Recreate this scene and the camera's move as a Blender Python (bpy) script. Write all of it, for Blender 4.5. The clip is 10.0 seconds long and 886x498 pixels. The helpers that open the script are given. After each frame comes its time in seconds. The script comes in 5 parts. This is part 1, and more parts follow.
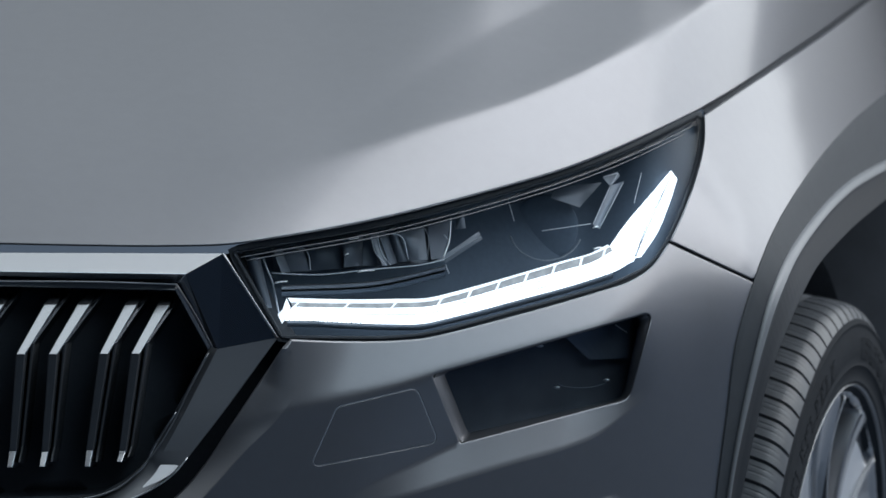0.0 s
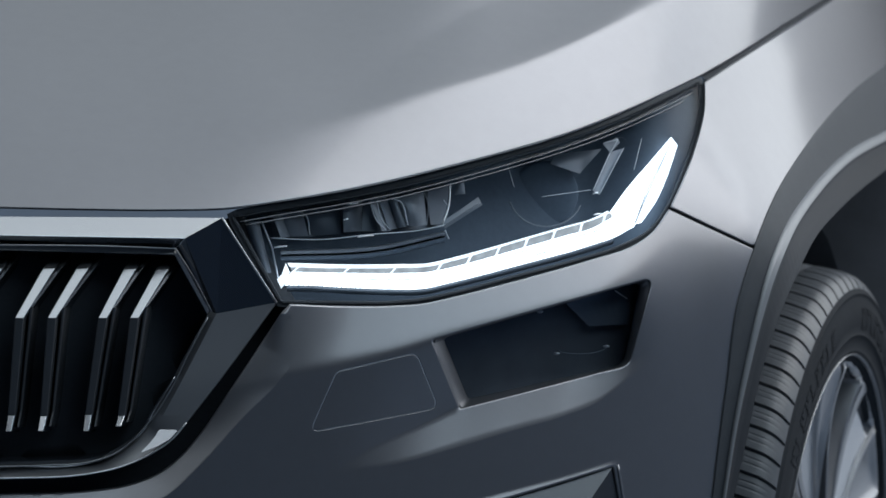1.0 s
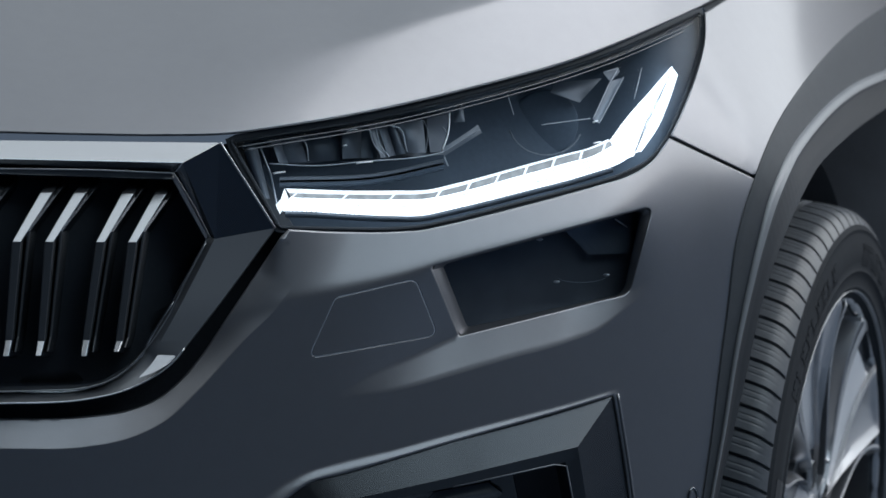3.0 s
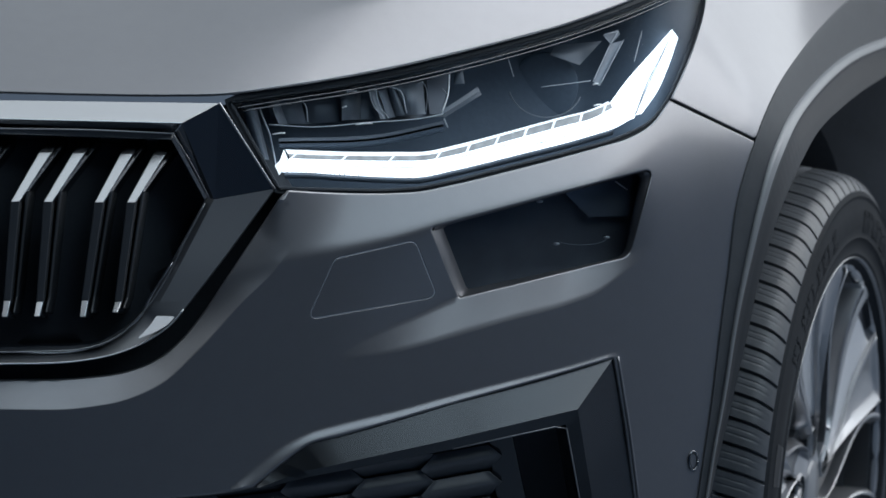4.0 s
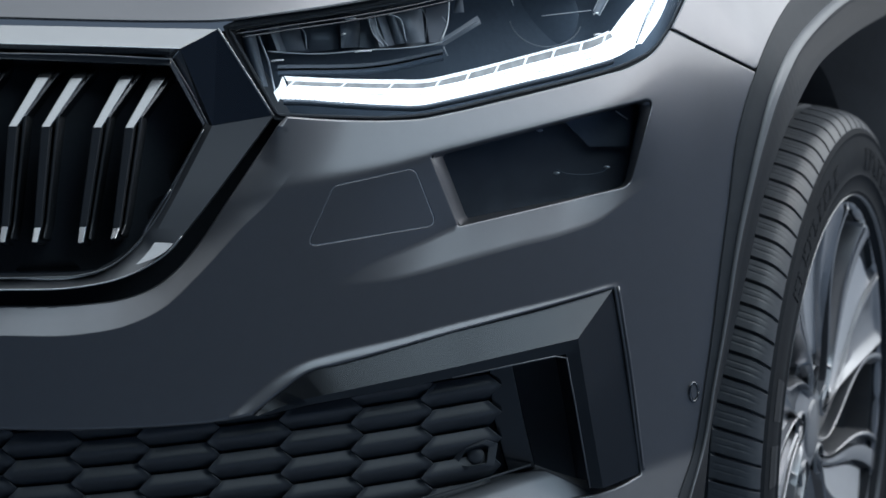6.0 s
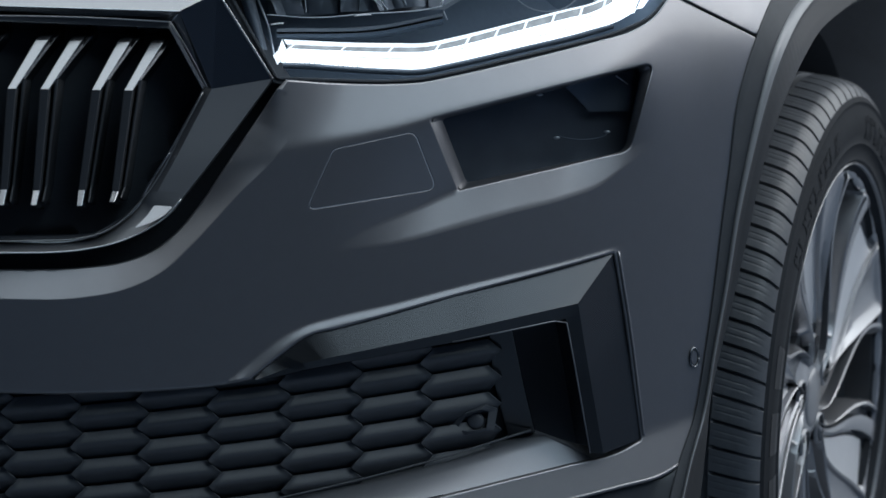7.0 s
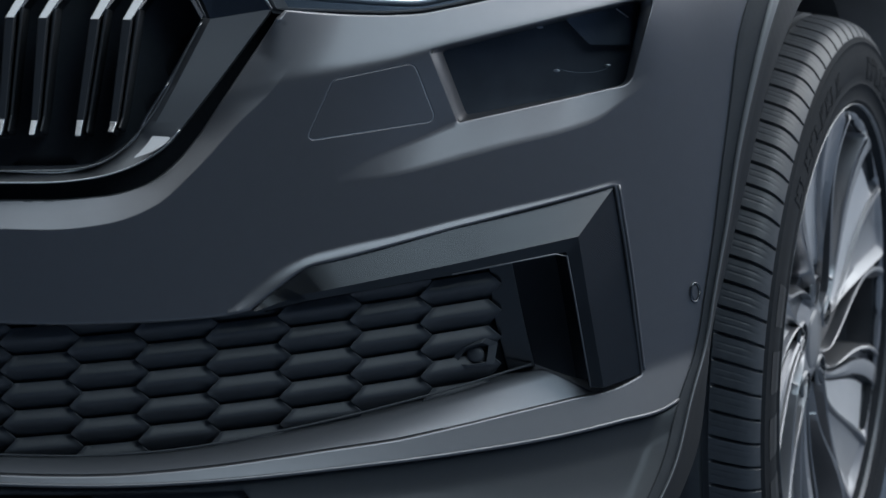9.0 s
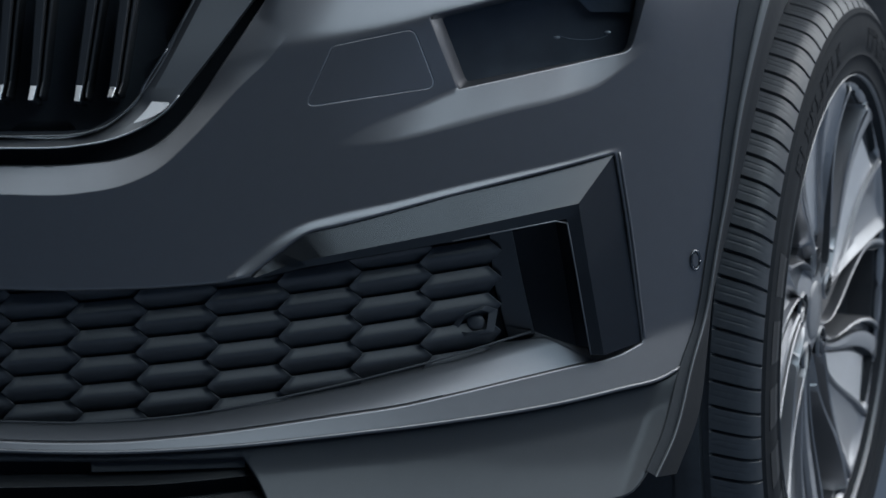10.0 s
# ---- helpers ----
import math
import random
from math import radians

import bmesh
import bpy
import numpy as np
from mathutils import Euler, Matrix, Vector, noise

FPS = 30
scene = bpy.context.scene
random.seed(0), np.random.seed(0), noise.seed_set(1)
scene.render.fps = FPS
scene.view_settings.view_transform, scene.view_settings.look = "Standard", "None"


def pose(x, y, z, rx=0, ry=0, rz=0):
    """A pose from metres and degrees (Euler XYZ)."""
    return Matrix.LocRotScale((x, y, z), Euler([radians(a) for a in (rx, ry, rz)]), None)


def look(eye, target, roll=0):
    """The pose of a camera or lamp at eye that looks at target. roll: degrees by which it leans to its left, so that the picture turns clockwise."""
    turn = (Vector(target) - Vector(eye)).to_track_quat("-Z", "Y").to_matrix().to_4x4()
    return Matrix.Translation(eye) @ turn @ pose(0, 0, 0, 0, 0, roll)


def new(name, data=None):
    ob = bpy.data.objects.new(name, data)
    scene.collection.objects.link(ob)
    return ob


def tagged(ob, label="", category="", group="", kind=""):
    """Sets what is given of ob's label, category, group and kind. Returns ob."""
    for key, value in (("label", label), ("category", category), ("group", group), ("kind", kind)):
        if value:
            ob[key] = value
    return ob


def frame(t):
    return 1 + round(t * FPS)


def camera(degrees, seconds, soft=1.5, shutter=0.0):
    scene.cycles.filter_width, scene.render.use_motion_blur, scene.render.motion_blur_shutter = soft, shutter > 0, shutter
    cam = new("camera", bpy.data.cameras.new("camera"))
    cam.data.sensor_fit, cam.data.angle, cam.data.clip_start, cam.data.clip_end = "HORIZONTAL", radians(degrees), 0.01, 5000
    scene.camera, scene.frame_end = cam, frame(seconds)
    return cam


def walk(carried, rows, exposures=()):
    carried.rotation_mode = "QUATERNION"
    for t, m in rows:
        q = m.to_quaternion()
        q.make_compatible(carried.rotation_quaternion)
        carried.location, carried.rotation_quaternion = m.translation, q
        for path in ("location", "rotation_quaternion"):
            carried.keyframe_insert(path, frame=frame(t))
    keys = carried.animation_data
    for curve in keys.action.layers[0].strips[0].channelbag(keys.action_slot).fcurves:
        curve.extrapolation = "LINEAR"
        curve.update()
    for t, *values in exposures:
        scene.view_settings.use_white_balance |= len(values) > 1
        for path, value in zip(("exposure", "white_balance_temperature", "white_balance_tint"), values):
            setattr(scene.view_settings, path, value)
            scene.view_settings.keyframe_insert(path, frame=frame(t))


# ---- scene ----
# ---- camera ----
cam = camera(10.5, 10.0, soft=1.5)
cam.data.dof.use_dof, cam.data.dof.focus_distance, cam.data.dof.aperture_fstop = True, 4.75, 9.0
# one straight vertical travel, aim unchanged
TRAVEL = [(0.0, 2.294), (0.5, 2.2766), (1.0, 2.2582), (1.5, 2.2404), (2.0, 2.2214), (3.5, 2.1637), (4.0, 2.144), (4.5, 2.1253), (5.0, 2.1065),
          (5.5, 2.089), (7.0, 2.0348), (7.5, 2.0175), (8.0, 1.9997), (8.5, 1.983), (9.0, 1.9665), (9.5, 1.9502), (10.0, 1.933)]
walk(cam, [(t, pose(0.0004 * math.sin(math.pi * t / 10), -4.5, z, 90 - 16.5, 0, 0) @ pose(0, 0, 0, 0, 0, -0.368)) for t, z in TRAVEL])

# ---- light ----
world = bpy.data.worlds.new("studio_air")
world.use_nodes = True
world.node_tree.nodes["Background"].inputs[0].default_value = (0.55, 0.65, 0.8, 1)
world.node_tree.nodes["Background"].inputs[1].default_value = 0.02
scene.world = world


def softbox(name, size_x, size_y, watts, eye, target, colour=(1, 1, 1), spread=180):
    data = bpy.data.lights.new(name, "AREA")
    data.spread = radians(spread)
    data.shape, data.size, data.size_y, data.energy, data.color = "RECTANGLE", size_x, size_y, watts, colour
    ob = new(name, data)
    ob.matrix_world = look(eye, target)
    return ob


softbox("softbox_overhead", 6.2, 4.0, 222, (4.5, 2.0, 4.6), (4.5, 2.0, 0), (0.965, 0.985, 1.0))
softbox("softbox_left", 4.2, 9.0, 80, (-0.9, 2.5, 4.6), (-0.9, 2.5, 0), (0.86, 0.95, 1.0))
softbox("softbox_front", 4.2, 3.8, 70, (2.9, -2.1, 4.6), (2.9, -2.1, 0), (0.72, 0.89, 1.0))
softbox("softbox_rear", 6.0, 2.8, 58, (4.25, 5.42, 4.6), (4.25, 5.42, 0), (0.90, 0.96, 1.0))
softbox("softbox_side", 6.4, 4.0, 154, (5.6, 5.4, 2.5), (0.7, 2.7, 2.0), (0.93, 0.97, 1.0))
scene.view_settings.exposure = 0.0


# ---- materials ----
def material(name, base, rough=0.5, metal=0.0, coat=0.0, coat_rough=0.03, vary=0.0, scale=60.0, bump=0.0, spec=0.5, rough_vary=0.0):
    m = bpy.data.materials.new(name)
    m.use_nodes = True
    nt = m.node_tree
    p = nt.nodes["Principled BSDF"]
    p.inputs["Base Color"].default_value = (*base, 1)
    p.inputs["Roughness"].default_value = rough
    p.inputs["Metallic"].default_value = metal
    p.inputs["Coat Weight"].default_value = coat
    p.inputs["Coat Roughness"].default_value = coat_rough
    p.inputs["Specular IOR Level"].default_value = spec
    if vary or bump or rough_vary:
        tc = nt.nodes.new("ShaderNodeTexCoord")
        n = nt.nodes.new("ShaderNodeTexNoise")
        n.inputs["Scale"].default_value, n.inputs["Detail"].default_value = scale, 6
        nt.links.new(tc.outputs["Object"], n.inputs["Vector"])
        big = nt.nodes.new("ShaderNodeTexNoise")
        big.inputs["Scale"].default_value, big.inputs["Detail"].default_value = scale * 0.07, 3
        nt.links.new(tc.outputs["Object"], big.inputs["Vector"])
        both = nt.nodes.new("ShaderNodeMath")
        both.operation = "ADD"
        nt.links.new(n.outputs[0], both.inputs[0])
        nt.links.new(big.outputs[0], both.inputs[1])
        if vary:
            mix = nt.nodes.new("ShaderNodeMapRange")
            mix.inputs[1].default_value, mix.inputs[2].default_value = 0.6, 1.4
            mix.inputs[3].default_value, mix.inputs[4].default_value = 1 - vary, 1 + vary
            nt.links.new(both.outputs[0], mix.inputs[0])
            mul = nt.nodes.new("ShaderNodeVectorMath")
            mul.operation = "SCALE"
            mul.inputs[0].default_value = base
            nt.links.new(mix.outputs[0], mul.inputs["Scale"])
            nt.links.new(mul.outputs[0], p.inputs["Base Color"])
        if rough_vary:
            rr = nt.nodes.new("ShaderNodeMapRange")
            rr.inputs[1].default_value, rr.inputs[2].default_value = 0.6, 1.4
            rr.inputs[3].default_value, rr.inputs[4].default_value = rough - rough_vary, rough + rough_vary
            nt.links.new(both.outputs[0], rr.inputs[0])
            nt.links.new(rr.outputs[0], p.inputs["Roughness"])
        if bump:
            bp = nt.nodes.new("ShaderNodeBump")
            bp.inputs["Strength"].default_value, bp.inputs["Distance"].default_value = bump, 0.001
            nt.links.new(n.outputs[0], bp.inputs["Height"])
            nt.links.new(bp.outputs[0], p.inputs["Normal"])
    return m


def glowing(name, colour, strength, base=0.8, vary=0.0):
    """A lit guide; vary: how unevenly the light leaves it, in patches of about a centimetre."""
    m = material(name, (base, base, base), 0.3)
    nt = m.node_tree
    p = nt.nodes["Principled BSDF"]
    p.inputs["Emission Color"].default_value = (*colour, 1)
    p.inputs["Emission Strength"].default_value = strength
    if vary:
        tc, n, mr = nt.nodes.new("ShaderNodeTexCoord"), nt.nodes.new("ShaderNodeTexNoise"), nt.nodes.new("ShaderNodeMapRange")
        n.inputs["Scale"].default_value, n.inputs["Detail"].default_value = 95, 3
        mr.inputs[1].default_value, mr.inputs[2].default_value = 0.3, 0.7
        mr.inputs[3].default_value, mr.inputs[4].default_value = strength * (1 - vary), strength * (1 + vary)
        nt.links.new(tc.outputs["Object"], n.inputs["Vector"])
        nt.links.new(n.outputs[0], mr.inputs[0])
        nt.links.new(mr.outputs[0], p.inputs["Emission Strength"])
    return m


def glassy(name, colour, rough=0.0, clear=0.9):
    """A thin clear cover: mostly see-through, with a real gloss."""
    m = bpy.data.materials.new(name)
    m.use_nodes = True
    nt = m.node_tree
    nt.nodes.remove(nt.nodes["Principled BSDF"])
    out = nt.nodes["Material Output"]
    tr, gl = nt.nodes.new("ShaderNodeBsdfTransparent"), nt.nodes.new("ShaderNodeBsdfGlossy")
    tr.inputs[0].default_value = (*colour, 1)
    gl.inputs["Color"].default_value, gl.inputs["Roughness"].default_value = (1, 1, 1, 1), rough
    fr = nt.nodes.new("ShaderNodeFresnel")
    fr.inputs[0].default_value = 1.07
    mx = nt.nodes.new("ShaderNodeMixShader")
    nt.links.new(fr.outputs[0], mx.inputs[0])
    nt.links.new(tr.outputs[0], mx.inputs[1])
    nt.links.new(gl.outputs[0], mx.inputs[2])
    nt.links.new(mx.outputs[0], out.inputs[0])
    return m


PAINT = material("grey_metallic_paint", (0.284, 0.288, 0.310), 0.41, 0.85, 0.6, 0.14, vary=0.03, scale=900)
BLACK_GLOSS = material("gloss_black_plastic", (0.05, 0.057, 0.07), 0.12, spec=0.5, coat=0.5, coat_rough=0.04)
GRILLE_BACK = material("grille_backing_plastic", (0.068, 0.082, 0.102), 0.5, vary=0.1, scale=200)
BLACK_SATIN = material("satin_black_plastic", (0.022, 0.025, 0.03), 0.42, vary=0.1, scale=700, bump=0.05)
CLADDING = material("grained_black_plastic", (0.066, 0.074, 0.085), 0.6, spec=0.3, vary=0.1, scale=900, bump=0.12)
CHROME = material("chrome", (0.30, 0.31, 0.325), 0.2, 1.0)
DARK_CHROME = material("dark_chrome", (0.16, 0.165, 0.175), 0.2, 1.0)
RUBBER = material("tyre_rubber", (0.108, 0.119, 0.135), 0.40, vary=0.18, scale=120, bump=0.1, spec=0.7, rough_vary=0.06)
ALLOY = material("alloy_grey", (0.42, 0.43, 0.455), 0.34, 0.8, coat=0.6, vary=0.03, scale=500)
ALLOY_DARK = material("alloy_dark_grey", (0.27, 0.28, 0.3), 0.4, 0.7, coat=0.6, vary=0.04, scale=500)
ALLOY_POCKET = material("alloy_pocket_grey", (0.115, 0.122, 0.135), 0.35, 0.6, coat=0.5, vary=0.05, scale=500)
ALLOY_CUT = material("machined_alloy", (0.78, 0.79, 0.81), 0.34, 0.9, vary=0.03, scale=700)
# the blue-grey base stands for light scattered behind the cover
LAMP_BLACK = material("lamp_housing_black", (0.080, 0.108, 0.145), 0.5, vary=0.1, scale=200, spec=0.1)
LAMP_SMOKE = material("lamp_inner_grey", (0.42, 0.47, 0.53), 0.35, 0.5)
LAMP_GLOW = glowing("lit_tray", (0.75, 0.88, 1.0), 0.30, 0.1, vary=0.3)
SMOKED = glassy("smoked_cover", (0.84, 0.87, 0.91))
TRIM = material("satin_trim_plastic", (0.085, 0.090, 0.097), 0.26, 0.95, vary=0.03, scale=900, bump=0.008)
APRON = material("dark_apron_paint", (0.075, 0.083, 0.095), 0.5, 0.35, coat=0.4, coat_rough=0.15, vary=0.05, scale=700)
MESH_BLACK = material("moulded_black_plastic", (0.105, 0.115, 0.131), 0.38, vary=0.1, scale=600)
LINER = material("felt_liner", (0.05, 0.057, 0.068), 0.95, vary=0.2, scale=300, bump=0.2)
PROJECTOR = material("projector_glass", (0.022, 0.034, 0.052), 0.22)
# dim, lit and mid copies of one inner grey hold the lamp's shading
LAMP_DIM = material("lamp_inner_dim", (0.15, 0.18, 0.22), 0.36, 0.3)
LAMP_LIT_FACE = material("lamp_inner_lit", (0.27, 0.31, 0.36), 0.4, 0.3, vary=0.12, scale=120)
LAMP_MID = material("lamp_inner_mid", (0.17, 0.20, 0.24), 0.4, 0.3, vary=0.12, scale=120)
# brighter copy of the surround's chrome for the bar that catches light
LIT_BAR = material("lit_bar_chrome", (0.62, 0.63, 0.65), 0.24, 1.0)
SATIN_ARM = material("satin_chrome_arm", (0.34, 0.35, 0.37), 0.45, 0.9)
GLINT = material("glint_chrome", (0.85, 0.87, 0.9), 0.38, 0.9)
FOG_GREY = material("lower_lamp_housing_grey", (0.12, 0.138, 0.165), 0.5, vary=0.15, scale=40)
# a less metallic copy of the body paint, brightening the recessed ledge
LEDGE = material("lightened_ledge_paint", (0.285, 0.30, 0.33), 0.42, 0.6, vary=0.03, scale=700)
GASKET = material("rubber_gasket", (0.045, 0.052, 0.062), 0.7, spec=0.25, vary=0.15, scale=200)
LIT_BEAD = material("lit_bead_plastic", (0.29, 0.305, 0.325), 0.4, 0.2, vary=0.05, scale=500)
PAD_RUBBER = material("sidewall_pad_rubber", (0.012, 0.014, 0.018), 0.45, spec=0.3)
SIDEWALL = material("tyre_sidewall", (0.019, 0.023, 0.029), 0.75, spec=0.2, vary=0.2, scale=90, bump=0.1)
LENS = glassy("clear_cover", (0.93, 0.95, 0.97))
DRL = glowing("daytime_light_guide", (0.80, 0.91, 1.0), 2.4, 0.4, vary=0.25)
DRL_SOFT = glowing("daytime_light_thread", (0.80, 0.91, 1.0), 1.3, 0.3, vary=0.2)
STUDIO = material("studio_grey", (0.075, 0.125, 0.21), 0.6, vary=0.15, scale=3)
FLOOR_GREY = material("studio_floor_paint", (0.125, 0.160, 0.212), 0.45, vary=0.12, scale=4)

# ---- the drawing plane: a right, b up, c away, leaning as the nose of the car is best drawn ----
SB, CB = math.sin(radians(16.5)), math.cos(radians(16.5))


def W(a, b, c):
    return Vector((a, b * SB + c * CB, 0.8 + b * CB - c * SB))


def soft(x, w):
    """max(x, 0) with a rounded corner of width w."""
    return w * np.logaddexp(0.0, np.clip(np.asarray(x, float) / w, -60, 200))


def smooth(x):
    x = np.clip(x, 0, 1)
    return x * x * (3 - 2 * x)


def line(points):
    """A smooth function b(a) through a few points."""
    p = np.array([q[:2] for q in points])
    x, y = p[:, 0], p[:, 1]
    h = np.diff(x)
    k = np.diff(y) / h
    m = np.concatenate([[k[0]], (k[:-1] * h[1:] + k[1:] * h[:-1]) / (h[:-1] + h[1:]), [k[-1]]])

    def f(a):
        a = np.asarray(a, float)
        i = np.clip(np.searchsorted(x, a) - 1, 0, len(h) - 1)
        t = (a - x[i]) / h[i]
        lo, hi = t < 0, t > 1
        tt = np.clip(t, 0, 1)
        v = ((1 + 2 * tt) * (1 - tt) ** 2) * y[i] + tt * (1 - tt) ** 2 * h[i] * m[i] + tt ** 2 * (3 - 2 * tt) * y[i + 1] + tt ** 2 * (tt - 1) * h[i] * m[i + 1]
        return v + np.where(lo, t * h[i] * m[0], 0) + np.where(hi, (t - 1) * h[i] * m[-1], 0)
    return f


def curve(points, closed=False, gap=0.004):
    """A dense polyline through points; a third entry of 1 marks a sharp corner."""
    n = len(points)
    p = [np.array(q[:2]) for q in points]
    sharp = [len(q) > 2 and q[2] == 1 for q in points]
    out = []
    for i in range(n if closed else n - 1):
        p1, p2 = p[i], p[(i + 1) % n]
        p0 = p[i - 1] if (closed or i > 0) and not sharp[i] else 2 * p1 - p2
        p3 = p[(i + 2) % n] if (closed or i + 2 < n) and not sharp[(i + 1) % n] else 2 * p2 - p1
        d = np.linalg.norm(p2 - p1)
        d0, d3 = max(np.linalg.norm(p1 - p0), 1e-6), max(np.linalg.norm(p3 - p2), 1e-6)
        t1 = ((p1 - p0) / d0 * d + (p2 - p1) * d0 / d) * d / (d + d0)
        t2 = ((p3 - p2) / d3 * d + (p2 - p1) * d3 / d) * d / (d + d3)
        k = max(1, int(math.ceil(d / gap)))
        for j in range(k):
            t = j / k
            out.append((2 * t ** 3 - 3 * t ** 2 + 1) * p1 + (t ** 3 - 2 * t ** 2 + t) * t1 + (3 * t ** 2 - 2 * t ** 3) * p2 + (t ** 3 - t ** 2) * t2)
    if not closed:
        out.append(p[-1])
    return np.array(out)


def rounded(corners, gap=0.004):
    """A closed outline of straight sides with rounded corners (a, b, radius)."""
    p = [np.array(c[:2]) for c in corners]
    out = []
    for i, c in enumerate(corners):
        q, r0, r1 = p[i], p[i - 1], p[(i + 1) % len(p)]
        u, v = (r0 - q) / np.linalg.norm(r0 - q), (r1 - q) / np.linalg.norm(r1 - q)
        half = math.acos(max(-1, min(1, float(u @ v)))) / 2
        cut = c[2] / math.tan(half)
        s, e = q + u * cut, q + v * cut
        for t in np.linspace(0, 1, 9):
            out.append((1 - t) ** 2 * s + 2 * t * (1 - t) * q + t * t * e)
        nxt = corners[(i + 1) % len(p)]
        w0, w1 = (p[i] - r1) / np.linalg.norm(p[i] - r1), (p[(i + 2) % len(p)] - r1) / np.linalg.norm(p[(i + 2) % len(p)] - r1)
        stop = r1 + w0 * nxt[2] / math.tan(math.acos(max(-1, min(1, float(w0 @ w1)))) / 2)
        k = int(np.linalg.norm(stop - e) / gap)
        out += [e + (stop - e) * j / (k + 1) for j in range(1, k + 1)]
    return np.array(out)


def to_outline(pts, poly, closed=True):
    """Distance of each of pts to a polyline."""
    q = np.vstack([poly, poly[:1]]) if closed else poly
    best = np.full(len(pts), 9.0)
    for s in range(0, len(pts), 4000):
        x = pts[s:s + 4000, None, :]
        d = q[1:] - q[:-1]
        t = np.clip(((x - q[:-1]) * d).sum(2) / np.maximum((d * d).sum(1), 1e-12), 0, 1)
        best[s:s + 4000] = np.sqrt((((q[:-1] + t[..., None] * d) - x) ** 2).sum(2)).min(1)
    return best


def inside(pts, poly):
    x, y = pts[:, 0], pts[:, 1]
    r = np.zeros(len(pts), bool)
    for (x1, y1), (x2, y2) in zip(poly, np.roll(poly, -1, 0)):
        if y1 != y2:
            r ^= ((y1 > y) != (y2 > y)) & (x < (x2 - x1) * (y - y1) / (y2 - y1) + x1)
    return r


# ---- the skin of the nose ----
EDGE = [(-0.5005, 0.1635), (-0.4215, 0.1614), (-0.3424, 0.1593), (-0.2629, 0.1583), (-0.2095, 0.1596), (-0.1557, 0.1669), (-0.1014, 0.176), (-0.0465, 0.1875), (0.0093, 0.2014), (0.066, 0.2167), (0.1239, 0.2341), (0.1834, 0.2573), (0.2324, 0.2798), (0.272, 0.2991)]
SEAM = [(0.2756, 0.298), (0.3096, 0.3204), (0.3785, 0.3638), (0.4507, 0.4093), (0.527, 0.4605), (0.6836, 0.5729)]
rim_line = line(EDGE[:-1] + SEAM)
fold_line = line([(-0.5253, 0.2811), (-0.4399, 0.273), (-0.2718, 0.2609), (-0.1087, 0.2504), (-0.0186, 0.2769), (0.068, 0.3026), (0.1896, 0.3581), (0.2874, 0.418), (0.3951, 0.5001), (0.5555, 0.6355)])
ridge_line = line([(-0.17, 0.2402), (-0.0925, 0.2796), (-0.0473, 0.3135), (0.0106, 0.3534), (0.0704, 0.391), (0.1167, 0.4191), (0.1971, 0.4778), (0.3368, 0.5866)])
brow_line = line([(-0.2636, -0.0331), (-0.1939, -0.0116), (-0.1454, 0.0017), (-0.102, 0.0101), (-0.0472, 0.0216), (-0.0085, 0.0324), (0.0642, 0.051), (0.1212, 0.0657), (0.1792, 0.081), (0.2087, 0.0891), (0.2686, 0.1071), (0.3613, 0.1351)])
sill_line = line([(-0.2081, -0.1407), (-0.1058, -0.0933), (-0.0677, -0.0719), (-0.024, -0.0533), (0.0146, -0.0361), (0.0646, -0.0249), (0.1209, -0.0132), (0.1724, -0.0012), (0.2073, 0.0145), (0.2663, 0.0314)])
shelf_line = line([(-0.2082, -0.1429), (-0.1058, -0.0966), (-0.0461, -0.0887), (0.0088, -0.0752), (0.0644, -0.0599), (0.1208, -0.0455), (0.1551, -0.0325), (0.1781, -0.0158), (0.2072, 0.0043), (0.2662, 0.0228)])
lip_top = line([(-0.2627, -0.2295), (-0.2093, -0.2209), (-0.1822, -0.1958), (-0.1552, -0.1756), (-0.1362, -0.1666), (-0.101, -0.1564), (-0.0466, -0.1449), (0.0085, -0.1311), (0.0642, -0.1183), (0.1206, -0.1054), (0.1721, -0.0912), (0.2362, -0.0736)])
lip_low = line([(-0.2628, -0.2333), (-0.2093, -0.2236), (-0.1798, -0.2155), (-0.1554, -0.1942), (-0.1283, -0.1767), (-0.1012, -0.1696), (-0.0467, -0.1565), (0.0084, -0.1416), (0.0641, -0.1278), (0.1206, -0.1144), (0.171, -0.1013), (0.2362, -0.085)])
strip_line = line([(-0.4959, -0.3734), (-0.4174, -0.378), (-0.3126, -0.3812), (-0.2073, -0.3777), (-0.1007, -0.3687), (0.0077, -0.3577), (0.1189, -0.3417), (0.1757, -0.3298), (0.2162, -0.3201), (0.2395, -0.3072), (0.269, -0.292)])
lip_edge = line([(-0.5, -0.363), (-0.4174, -0.368), (-0.3126, -0.3706), (-0.2073, -0.3628), (-0.1007, -0.3493), (0.0079, -0.3315), (0.1192, -0.3074), (0.1949, -0.2849), (0.30, -0.25)])
GRILLE_OPENING = [(-0.1538, 0.0634, 1), (-0.1768, 0.0294), (-0.2064, -0.0146), (-0.2333, -0.0537), (-0.2538, -0.0772), (-0.2762, -0.0942), (-0.3027, -0.1041), (-0.3397, -0.109), (-0.4183, -0.1103), (-0.4969, -0.11)]
GRILLE_BAND = [(-0.1421, 0.0536), (-0.1445, 0.0158), (-0.1585, -0.0058), (-0.1908, -0.038), (-0.2338, -0.085), (-0.266, -0.1143), (-0.298, -0.1295), (-0.3403, -0.1376), (-0.4191, -0.1382), (-0.4978, -0.1368)]
grille_open_curve, grille_band_curve = curve(GRILLE_OPENING), curve(GRILLE_BAND)
